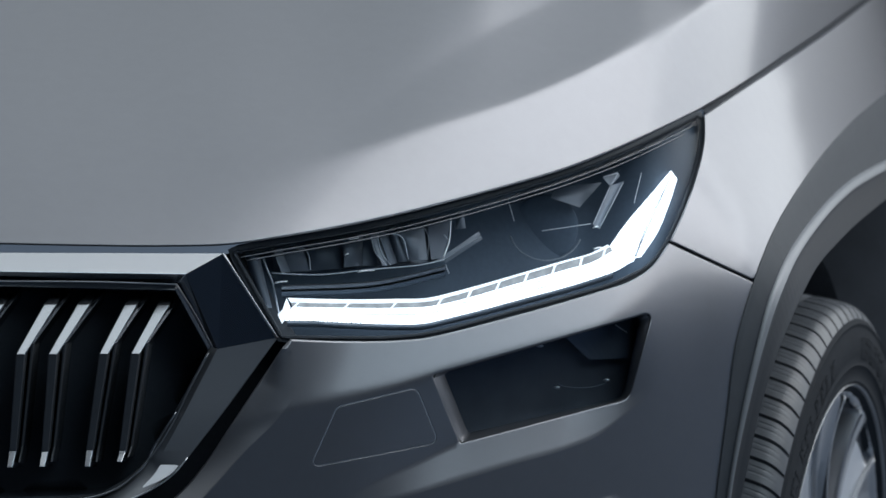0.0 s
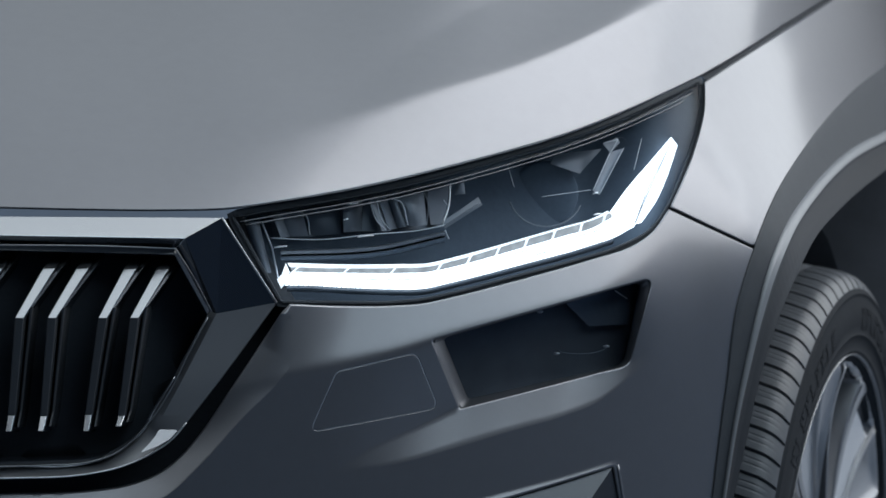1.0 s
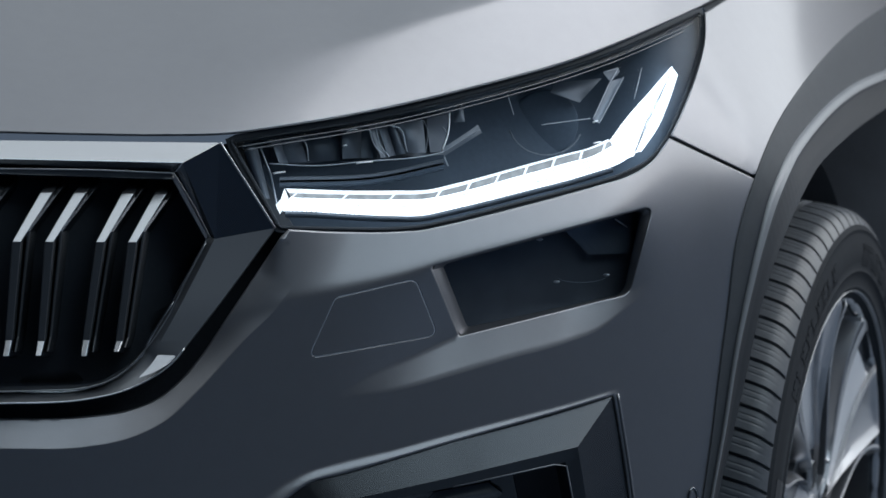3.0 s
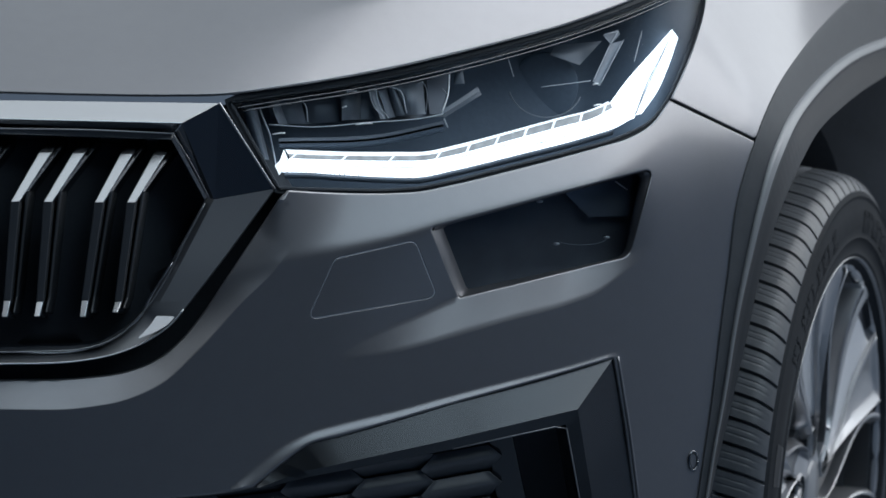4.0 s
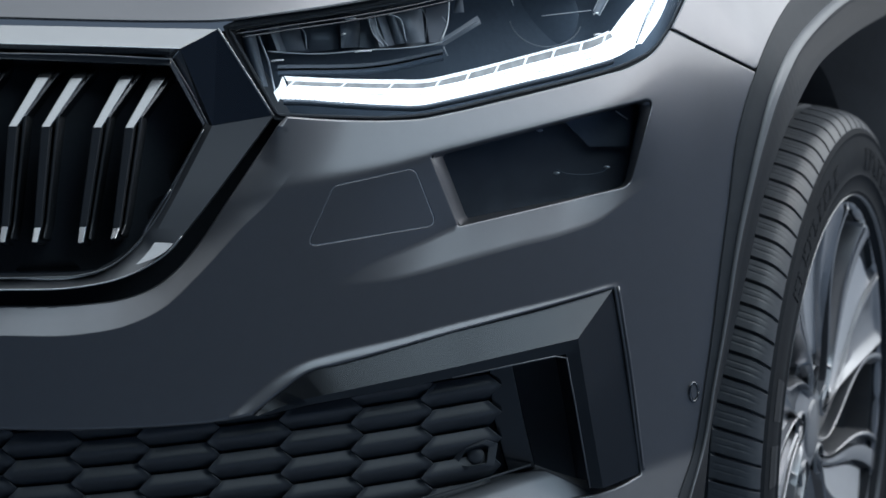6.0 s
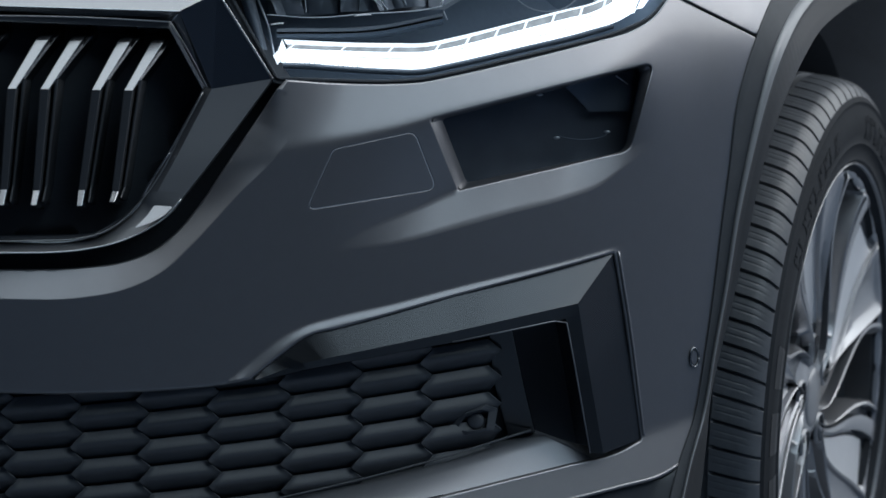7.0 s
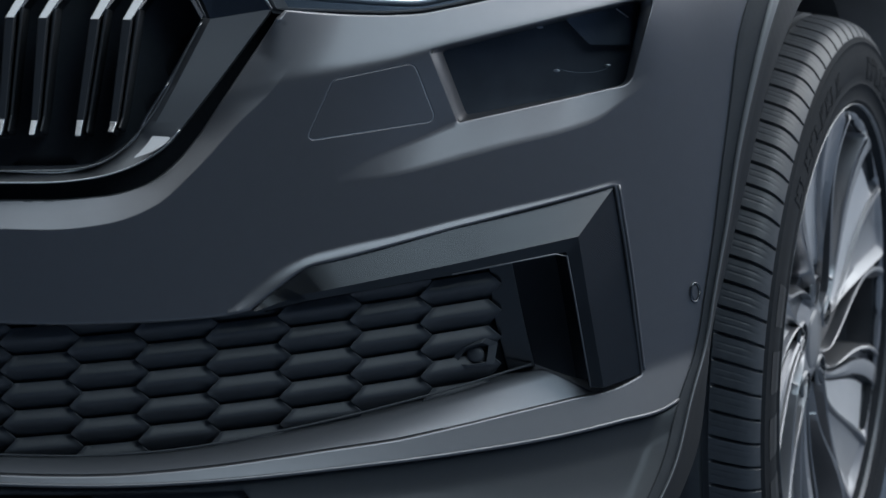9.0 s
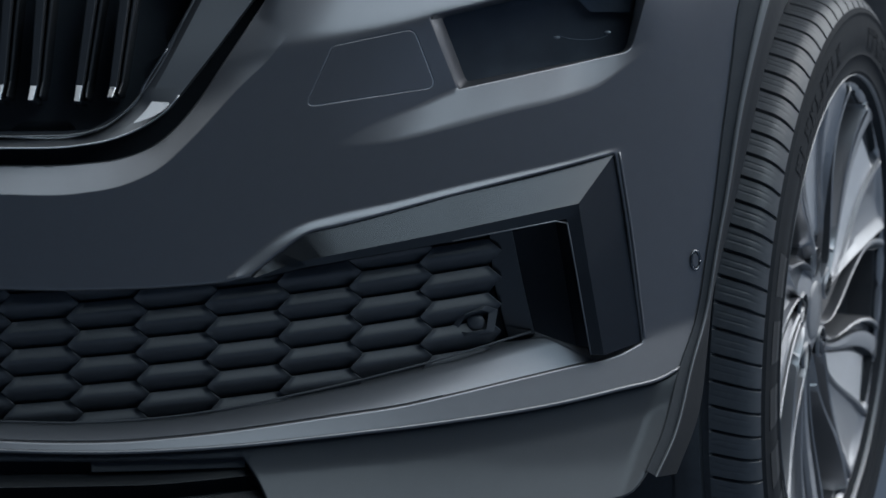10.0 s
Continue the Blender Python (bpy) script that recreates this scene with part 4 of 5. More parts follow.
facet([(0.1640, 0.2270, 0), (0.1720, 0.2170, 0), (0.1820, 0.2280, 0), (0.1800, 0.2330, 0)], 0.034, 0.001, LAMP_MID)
for p0, p1 in (((0.1524, 0.1784), (0.1709, 0.2162)), ((0.1592, 0.1744), (0.1858, 0.2223)), ((0.1653, 0.2278), (0.1802, 0.2310)), ((0.1802, 0.2310), (0.1709, 0.2162)), ((0.1524, 0.1784), (0.1592, 0.1744)), ((0.205, 0.232), (0.196, 0.200)), ((0.100, 0.1720), (0.150, 0.1790)), ((0.066, 0.203), (0.072, 0.182))):
    inner_line([p0, p1], 0.0005, LAMP_SMOKE, 0.030)
# bright rods stand for the spots where the modules catch the blade's light
for a, b, l in ((-0.088, 0.1655, 0.010), (-0.076, 0.1335, 0.016), (-0.158, 0.1235, 0.012), (0.155, 0.176, 0.005), (-0.095, 0.150, 0.004), (0.1565, 0.1545, 0.008)):
    inner_line([(a - l / 2, b - 0.001), (a, b), (a + l / 2, b + 0.0004)], 0.0009, GLINT)
# end plate beside the grille
rib("end_plate", -0.172, 0.098, -0.186, 0.148, 0.0, 0.007, 0.024, LAMP_DIM)
tube("end_edge", lift_curve(np.array([(-0.176, 0.148), (-0.166, 0.122), (-0.160, 0.092)]), flat_skin, 0.02), 0.001, LAMP_SMOKE, lamp)


def projector(a, b, r, deep, mat=None):
    bm = bmesh.new()
    bmesh.ops.create_uvsphere(bm, u_segments=28, v_segments=14, radius=r)
    c = float(flat_skin(a, b)) + deep
    for v in bm.verts:
        v.co = W(a + v.co.x, b + v.co.y, c + v.co.z * 0.16)
    return part("projector_lens", bm, mat or PROJECTOR, lamp, "dark glass projector lens", True)


projector(0.105, 0.176, 0.034, 0.100, LAMP_BLACK)
arc = [(0.105 + 0.038 * math.cos(t), 0.176 + 0.034 * math.sin(t)) for t in np.linspace(3.4, 5.9, 16)]
tube("lens_ring", [(x, y, float(flat_skin(x, y)) + 0.06) for x, y in arc], 0.0007, LAMP_DIM, lamp)

# ---- lower lamp ----
low_lamp = tagged(new("fog_lamp"), "unlit lower lamp behind a smoked cover")
low_lamp.parent = car
fog_in = rounded([(-0.0002, 0.0325, 0.002), (0.2000, 0.0860, 0.004), (0.1820, 0.0019, 0.016), (0.0239, -0.0294, 0.002)])
m = 120
ro, ri = resample(np.vstack([fog, fog[:1]]), m), resample(np.vstack([fog_in, fog_in[:1]]), m)
near = np.array([ri[np.argmin(((ri - p) ** 2).sum(1))] for p in ro])
loft("surround", [lift_curve(ro, bumper_skin, 0.003), lift_curve(ro * 0.75 + near * 0.25, bumper_skin, 0.006), lift_curve(near, bumper_skin, 0.016), lift_curve(near, bumper_skin, 0.075)], PAINT, low_lamp, "painted chamfer round the lamp", n=m, smooth_faces=True)
sheet("housing", grow(fog, 0.004), lambda a, b: bumper_skin(a, b) + 0.060, FOG_GREY, low_lamp, step=0.02, radius=0.001)
fog_cover = sheet("smoked_cover", grow(fog_in, 0.0005), bumper_skin, SMOKED, low_lamp, "smoked clear cover", step=0.008, radius=0.002, thick=0.004, lift=0.018)
fog_cover.visible_shadow = False
lamp_keep = lamp
lamp = low_lamp
g0, g1 = [(0.1733, 0.0769), (0.1854, 0.0688)]
# a bright rod and small dots stand for glints off the reflector
tube("reflector_streak", lift_curve(np.array([g0[:2], g1[:2]]), flat_skin, 0.034), 0.0009, GLINT, low_lamp)
for a, b in [(0.1130, 0.0150), (0.1640, 0.0212), (0.0964, 0.0570)]:
    bm = bmesh.new()
    bmesh.ops.create_icosphere(bm, subdivisions=2, radius=0.0022)
    for v in bm.verts:
        v.co = W(a + v.co.x * 1.6, b + v.co.y * 0.7, float(flat_skin(a, b)) + 0.034 + v.co.z)
    part("reflector_glint", bm, GLINT, low_lamp, "", True)
panel = [(0.1213, 0.0661), (0.1915, 0.0833), (0.1871, 0.0427), (0.1468, 0.0415)]
loft("reflector", [[(a, b, float(flat_skin(a, b)) + 0.045) for a, b in (panel[0], panel[1])], [(a, b, float(flat_skin(a, b)) + 0.050) for a, b in (panel[3], panel[2])]], LAMP_DIM, low_lamp, "grey reflector panel", n=8)
arc = [(0.1385 + 0.026 * math.cos(t), 0.0205 + 0.007 * math.sin(t)) for t in np.linspace(3.5, 6.1, 14)]
tube("lens_ring", [(x, y, float(flat_skin(x, y)) + 0.045) for x, y in arc], 0.0006, LAMP_DIM, low_lamp)
lamp = lamp_keep

# ---- lower intake ----
intake_trim = tagged(new("lower_grille"), "dark honeycomb lower air intake with satin trim")
intake_trim.parent = car
VENT_O = [(-0.1816, -0.217), (-0.1536, -0.1941), (-0.1294, -0.177), (0.0091, -0.1415), (0.1689, -0.0995), (0.1808, -0.173), (0.1949, -0.2849)]
VENT_F = [(-0.1779, -0.2176), (-0.1377, -0.203), (-0.1135, -0.1985), (0.0089, -0.1745), (0.1323, -0.1483), (0.143, -0.2145), (0.1574, -0.2972)]
VENT_I = [(-0.1699, -0.2172), (-0.1324, -0.2085), (-0.1001, -0.203), (0.0089, -0.1844), (0.1204, -0.1632), (0.1299, -0.2142), (0.1443, -0.2963)]


def mesh_skin(a, b):
    a, b = np.asarray(a, float), np.asarray(b, float)
    return 0.020 + 0.50 * a + 0.35 * a * a + 0.45 * (-0.20 - b)


cols = []
for k, (o, f, i) in enumerate(zip(VENT_O, VENT_F, VENT_I)):
    co_, cf, ci = (float(bumper_skin(*np.array(p)[:, None])[0]) for p in (o, f, i))
    pr = (0.0, 0.002, 0.005, 0.011, 0.020, 0.018, 0.012)[k]
    d = (np.array(o) - f) / max(np.linalg.norm(np.array(o) - f), 1e-6) * (0.0018 if k else 0)
    o = (o[0] + d[0], o[1] + d[1])
    cols.append([(*o, co_ + 0.03), (*o, co_ + (0.003, 0.003, 0.003, 0.003, 0.004, 0.004, 0.004)[k]), (*f, cf - pr), (*i, ci - pr * 0.8), (i[0] - 0.012 * (k > 3), i[1] - 0.004, float(mesh_skin(*i)) + (0.05 if k < 4 else 0.12))])
fine = []
for k in range(len(cols) - 1):
    for s in range(6):
        t = s / 6
        fine.append([tuple(np.array(p) * (1 - t) + np.array(q) * t) for p, q in zip(cols[k], cols[k + 1])])
fine.append(cols[-1])
solid_strip("vent_trim", fine, TRIM, intake_trim, "dark satin plastic vane", smooth_faces=True)
# light rod for the highlight on the vane's inner corner, and the rolled lip of the bumper round its outer end
inner_edge = [c[3] for c in cols[3:]]
inner_edge = [inner_edge[0], inner_edge[0] * np.array(0.1) + np.array(inner_edge[1]) * 0.9, np.array(inner_edge[1]) * 0.92 + np.array(inner_edge[2]) * 0.08, inner_edge[2], inner_edge[3]]
tube("vane_glint", [np.array(p) - [0, 0, 0.0003] for p in inner_edge], 0.0008, LEDGE, intake_trim, "light rod standing for the highlight on the vane")
outer_end = curve([(VENT_O[4][0] + 0.0048, VENT_O[4][1] + 0.002), (VENT_O[5][0] + 0.0048, VENT_O[5][1]), (VENT_O[6][0] + 0.0040, VENT_O[6][1] + 0.004)], gap=0.008)
tube("vane_lip", lift_curve(outer_end, bumper_skin, -0.0002), 0.0016, PAINT, intake_trim, "rolled painted lip beside the vane", sides=10)
FLOOR = [(-0.4979, -0.3503), (-0.419, -0.3538), (-0.3402, -0.3559), (-0.261, -0.3517), (-0.2079, -0.3445), (-0.1545, -0.3346), (-0.1008, -0.3236), (-0.0466, -0.311), (0.0081, -0.2971), (0.0634, -0.281), (0.0858, -0.2747), (0.1109, -0.2862), (0.139, -0.2989)]
lip = np.array([p[:2] for p in INTAKE[17:]][::-1])
lip = np.vstack([lip, [(0.1949, -0.2849)]])
floor_in = curve(FLOOR[:11], gap=0.01)
lip_curve = curve([tuple(p) for p in lip], gap=0.01)
fl = resample(floor_in, 60)
lp = resample(lip_curve[lip_curve[:, 0] < 0.15], 60)
corner = resample(lip_curve[lip_curve[:, 0] > 0.14], 12)
l3 = lift_curve(lp, bumper_skin, 0.007)
f3 = np.column_stack([fl, mesh_skin(fl[:, 0], fl[:, 1]) - 0.002])
loft("intake_floor", [f3 + [0, 0.002, 0.03], f3 * 0.75 + l3 * 0.25 + [0, 0.0020, 0], f3 * 0.5 + l3 * 0.5 + [0, 0.0034, 0], f3 * 0.25 + l3 * 0.75 + [0, 0.0030, 0], f3 * 0.08 + l3 * 0.92 + [0, 0.0014, 0], l3], LEDGE, intake_trim, "painted ledge under the intake", n=60, smooth_faces=True)
gap_line = lift_curve(lip_curve[lip_curve[:, 0] < 0.0] + [0, 0.0004], bumper_skin, 0.0002)
gap_line[:, 2] += 0.0016 * smooth((gap_line[:, 0] + 0.22) / 0.2)
tube("ledge_gap", gap_line, 0.0004, GASKET, intake_trim)
rail = f3[:, :] + [0, 0.0012, -0.003]
tube("mesh_rail", rail, 0.0012, MESH_BLACK, intake_trim, "thin moulded rail under the honeycomb")
loft("intake_floor", [np.column_stack([resample([(0.086, -0.272), (0.139, -0.292), (0.19, -0.278)], 12), np.linspace(0.097, 0.150, 12)]), lift_curve(corner, bumper_skin, 0.003)], LEDGE, intake_trim, n=12, smooth_faces=True)

# the moulded end of the honeycomb, and the dark duct beside it
WALL_L, WALL_R = (curve(p, gap=0.01) for p in ([(0.0440, -0.170), (0.0500, -0.2257), (0.0640, -0.2800)], [(0.0668, -0.1722), (0.0781, -0.2257), (0.09, -0.2756)]))
wl, wr = (np.column_stack([p, np.asarray(mesh_skin(p[:, 0], p[:, 1]))]) for p in (WALL_L, WALL_R))
loft("end_wall", [wl + [-0.002, 0, 0.03], wl + [0, 0, 0.010], wr + [0, 0, -0.004], wr + [0.002, 0, 0.12]], TRIM, intake_trim, n=24, bevel=0.0008)

# honeycomb
back_outline = np.array([(-0.5, -0.20), (-0.17, -0.20), (-0.10, -0.175), (0.060, -0.150), (0.071, -0.20), (0.088, -0.275), (0.080, -0.29), (-0.1, -0.335), (-0.3, -0.37), (-0.5, -0.37)])
sheet("backing", back_outline, lambda a, b: mesh_skin(a, b) + 0.028, MESH_BLACK, intake_trim, step=0.03, radius=0.001)
duct = np.array([(0.045, -0.13), (0.155, -0.12), (0.19, -0.28), (0.15, -0.33), (0.06, -0.31)])
sheet("air_duct", duct, lambda a, b: mesh_skin(a, b) + 0.085, MESH_BLACK, intake_trim, "black air duct", step=0.03, radius=0.001)


def drop_line(a):
    """How a level line rises on the drawing plane along the curved front."""
    return (0.020 + 0.50 * a + 0.35 * a * a) * SB / CB


FLOOR_LINE = line(FLOOR[:11])
TOP_LINE = line([(-0.5, -0.226), (-0.26, -0.227), (-0.183, -0.2175), (-0.10, -0.200), (0.0, -0.183), (0.11, -0.163)])
COLUMNS = (-0.508, -0.445, -0.382, -0.319, -0.2556, -0.187, -0.1186, -0.0506, 0.0166)
PITCH_B = 0.0263
for col, a_mid in enumerate(COLUMNS):
    side0 = a_mid - COLUMNS[col - 1] if col else 0.063
    side1 = COLUMNS[col + 1] - a_mid if col < len(COLUMNS) - 1 else 0.068
    left, right = side0 / 2 - 0.0066, side1 / 2 - 0.0066
    tip, hh = 0.0132, PITCH_B * 0.5
    for row in range(-3, 8):
        b_mid = (-0.2342 if col % 2 else -0.2210) - PITCH_B * row + hh + float(drop_line(a_mid))
        if b_mid > float(TOP_LINE(a_mid)) + 0.016 or b_mid < float(FLOOR_LINE(a_mid)) - 0.012:
            continue
        # a rolled cell: its upper half looks up, its foot turns under
        verts, faces, n = [], [], 15
        for li in range(n):
            t = 1 - 2 * li / (n - 1)
            q = 0.0105 * max(t - 0.10, 0) ** 1.25 + 0.0165 * max(0.10 - t, 0) ** 1.6
            w0, w1 = left + tip * (1 - abs(t)), right + tip * (1 - abs(t))
            for da, dip in ((-w0, 0.006), (-w0 + 0.0007, -0.0004), (-w0 + 0.0018, 0.0008), (-w0 + 0.008, 0.0006), (w1 - 0.008, 0.0006), (w1 - 0.0018, 0.0008), (w1 - 0.0007, -0.0004), (w1, 0.006)):
                a = a_mid + da
                b = b_mid + hh * t + float(drop_line(a_mid + da)) - float(drop_line(a_mid))
                verts.append(W(a, b, float(mesh_skin(a, b)) + q + dip))
        for li in range(n - 1):
            faces += [(li * 8 + i, li * 8 + 8 + i, li * 8 + 9 + i, li * 8 + 1 + i) for i in range(7)]
        finish("honeycomb_cell", verts, faces, MESH_BLACK, intake_trim, "", None, True)
# distance sensor in its bracket
a_s, b_s = 0.0293, -0.2630
c_s = float(mesh_skin(a_s, b_s)) + 0.002
bracket = [(a_s + x, b_s + y, c_s + q) for x, y, q in ((-0.026, -0.012, 0.004), (-0.012, 0.010, -0.004), (0.012, 0.016, -0.004), (0.024, 0.012, 0.006), (0.020, -0.010, 0.004), (-0.008, -0.014, 0.000))]
inner = [(a_s + (p[0] - a_s) * 0.62, b_s + (p[1] - b_s) * 0.72, p[2] - 0.003) for p in bracket]
loft("sensor_bracket", [[(p[0], p[1], p[2] + 0.02) for p in bracket + bracket[:1]], bracket + bracket[:1], inner + inner[:1], [(p[0], p[1], p[2] + 0.03) for p in inner + inner[:1]]], MESH_BLACK, intake_trim, "dark bracket of the distance sensor", n=49, bevel=0.0006)
bm = bmesh.new()
bmesh.ops.create_uvsphere(bm, u_segments=24, v_segments=12, radius=0.0085)
for v in bm.verts:
    v.co = W(a_s + 0.002 + v.co.x, b_s + v.co.y, c_s + 0.004 + v.co.z * 0.45)
part("distance_sensor", bm, MESH_BLACK, intake_trim, "round black sensor", True)

# ---- lower apron ----
APRON_R = [(0.2378, -0.3086), (0.2149, -0.3823), (0.2004, -0.4122), (0.1854, -0.4307), (0.1465, -0.4427), (0.0623, -0.4591)]
STRIP = [(-0.4959, -0.3734), (-0.4174, -0.378), (-0.3126, -0.3812), (-0.2073, -0.3777), (-0.1007, -0.3687), (0.0077, -0.3577), (0.1189, -0.3417), (0.1757, -0.3298), (0.2162, -0.3201), (0.2395, -0.3072), (0.269, -0.292)]


def apron_skin(a, b):
    a, b = np.asarray(a, float), np.asarray(b, float)
    c = skin(a, b)
    s = strip_line(a)
    corner_a = 0.214 + 0.354 * (b + 0.321)
    c = c + 0.008 - 0.55 * soft(a - corner_a, 0.002) + 0.55 * soft(a - corner_a - 0.024, 0.002)
    # a shallow scoop below the strip
    return c + 0.006 * smooth((s - b) / 0.035) - 0.22 * soft(s - 0.045 - 0.10 * (a + 0.05) - b, 0.01)


ap_top = curve([(p[0], p[1] - 0.0015) for p in STRIP[:10]], gap=0.008)
ap_right = curve(APRON_R, gap=0.008)
apron_outline = np.vstack([ap_top, ap_right[1:], [(-0.5, ap_right[-1, 1] - 0.01)]])
low_hole = curve([(-0.4965, -0.3884, 1), (-0.4178, -0.3889), (-0.3392, -0.3905), (-0.2604, -0.3903), (-0.1916, -0.3895, 1), (-0.1786, -0.4109), (-0.1656, -0.4384), (-0.1499, -0.4714, 1), (-0.2616, -0.4767), (-0.4988, -0.478, 1)], True, gap=0.01)
low_hole[:, 0] = np.maximum(low_hole[:, 0], -0.485)
low_hole[:, 1] = np.maximum(low_hole[:, 1], ap_right[-1, 1] + 0.012)
sheet("lower_apron", apron_outline, apron_skin, APRON, car, "dark grey lower bumper apron", step=0.006, radius=0.003, thick=0.02, holes=[low_hole])
sheet("apron_backing", grow(low_hole, 0.006), lambda a, b: apron_skin(a, b) + 0.05, MESH_BLACK, car, step=0.03, radius=0.001)
for k in range(4):
    b = -0.402 - 0.026 * k
    p = np.array([(a, b + 0.012 * smooth((a + 0.3) / 0.2)) for a in np.linspace(-0.485, -0.15 + 0.008 * k, 30)])
    r0, r1 = lift_curve(p, apron_skin, 0.018), lift_curve(p - [0, 0.012], apron_skin, 0.012)
    loft("apron_slat", [r0 + [0, 0, 0.02], r0, r1, r1 + [0, 0, 0.03]], BLACK_SATIN, car, n=30, bevel=0.001)

plug_top, plug_low = (lift_curve(np.array(p), apron_skin, 0.010) for p in ([(-0.3348, -0.3895), (-0.26, -0.3895), (-0.1915, -0.3885)], [(-0.3331, -0.4006), (-0.26, -0.4000), (-0.1895, -0.3985)]))
loft("apron_plug", [plug_top + [0, 0.004, 0.03], plug_top, plug_low, plug_low + [0, 0, 0.03]], APRON, car, "closed stretch of the lower opening", n=12, bevel=0.001)

# rounded lower edge of the bumper
tube("lower_edge", lift_curve(ap_top[ap_top[:, 0] < 0.236] + [0, 0.0012], skin, 0.0005), 0.0021, PAINT, car, sides=10)

# ---- wheel arch trim ----
CL1, CL2, CLI = (curve(p, gap=0.008) for p in ([(0.583, 0.2781), (0.5251, 0.2567), (0.456, 0.2272), (0.3953, 0.184), (0.3598, 0.1468), (0.3374, 0.1062), (0.3208, 0.0531), (0.3083, 0.0024), (0.2957, -0.0573), (0.2818, -0.1421), (0.271, -0.1986), (0.2596, -0.2605), (0.246, -0.3054), (0.2242, -0.3809), (0.2067, -0.4158)], [(0.5806, 0.2665), (0.5229, 0.245), (0.4541, 0.2142), (0.4049, 0.178), (0.3701, 0.1419), (0.3471, 0.1013), (0.3284, 0.0511), (0.3144, 0.001), (0.3004, -0.0572), (0.2853, -0.1421), (0.2739, -0.1986), (0.2625, -0.2606), (0.2483, -0.3054), (0.2265, -0.381), (0.2084, -0.417)], [(0.5753, 0.2394), (0.5171, 0.2097), (0.4389, 0.1646), (0.3936, 0.1285), (0.3729, 0.0994), (0.3512, 0.0591), (0.3282, -0.0013), (0.3075, -0.0854), (0.2864, -0.1704), (0.2697, -0.2381), (0.2624, -0.2945), (0.2516, -0.3597), (0.2287, -0.4143)]))
def ext(p):
    """Runs a curve on past its first point."""
    return np.vstack([[p[0] + (p[0] - p[4]) * 1.5], p])


outer = arch_curve + np.column_stack([-np.ones(len(arch_curve)), np.ones(len(arch_curve)) * 0.5]) * 0.0040
def between(p, q, k, add):
    """A row part of the way from one curve to the next, raised to the skin."""
    p, q = resample(ext(p), 150), resample(ext(q), 150)
    m = p + (q - p) * k
    n = steepness(skin, m[:, 0], m[:, 1])
    face = n @ np.array([0, -CB, SB])
    return lift_curve(m, skin, add / np.clip(face, 0.22, 1))


rows = [between(outer, CL1, 0, 0.0006), between(outer, CL1, 0.03, -0.0010)] + [between(outer, CL1, k, -0.0018) for k in (0.12, 0.3, 0.55, 0.8, 1)]
loft("arch_trim", rows, CLADDING, car, "grained black plastic wheel arch trim", n=150, smooth_faces=True, split=25)
# the bead's lighter plastic holds the light this edge catches
rows = [between(CL1, CL2, k, q) for k, q in ((0, -0.0018), (0.15, -0.004), (0.6, -0.006), (1, -0.006))]
loft("arch_bead", rows, LIT_BEAD, car, "edge bead of the arch trim, lightened for its highlight", n=150, smooth_faces=True)
# the return's darker plastic holds the shade where the trim turns inward
rows = [between(CL2, CLI, k, q) for k, q in ((0, -0.006), (0.1, -0.005), (0.4, -0.004), (0.7, -0.0035), (1, -0.003), (1, 0.03), (1, 0.09))]
loft("arch_return", rows, BLACK_SATIN, car, "inner edge of the arch trim, darkened for shade", n=150)

# parking sensor in the bumper's flank
def sensor_ring():
    a, b = 0.2515, -0.2045
    ring_pts = [(a + 0.0045 * math.cos(t), b + 0.0095 * math.sin(t)) for t in np.linspace(0, math.tau, 25)]
    tube("sensor_ring", [(x, y, float(skin(x, y)) - 0.001) for x, y in ring_pts], 0.0012, CHROME, car)
    p = np.array(ring_pts[:-1])
    sheet("parking_sensor", (p - [a, b]) * 0.8 + [a, b], skin, PAINT, car, "round painted parking sensor", step=0.003, radius=0.001, lift=-0.001)


sensor_ring()

# ---- wheel ----
BETA = radians(18.27)
AXLE, AHEAD = Vector((math.cos(BETA), -math.sin(BETA), 0)), Vector((-math.sin(BETA), -math.cos(BETA), 0))
HUB = AXLE * 0.2248 - AHEAD * 0.712 + Vector((0, 0, 0.3443))


def V(r, th, w):
    """A point of the wheel: radius, angle from straight ahead upwards, and distance out along the axle."""
    return HUB + AHEAD * (r * math.cos(th)) + Vector((0, 0, r * math.sin(th))) + AXLE * w


wheel = tagged(new("wheel"), "machined grey alloy wheel with black tyre")
wheel.parent = car


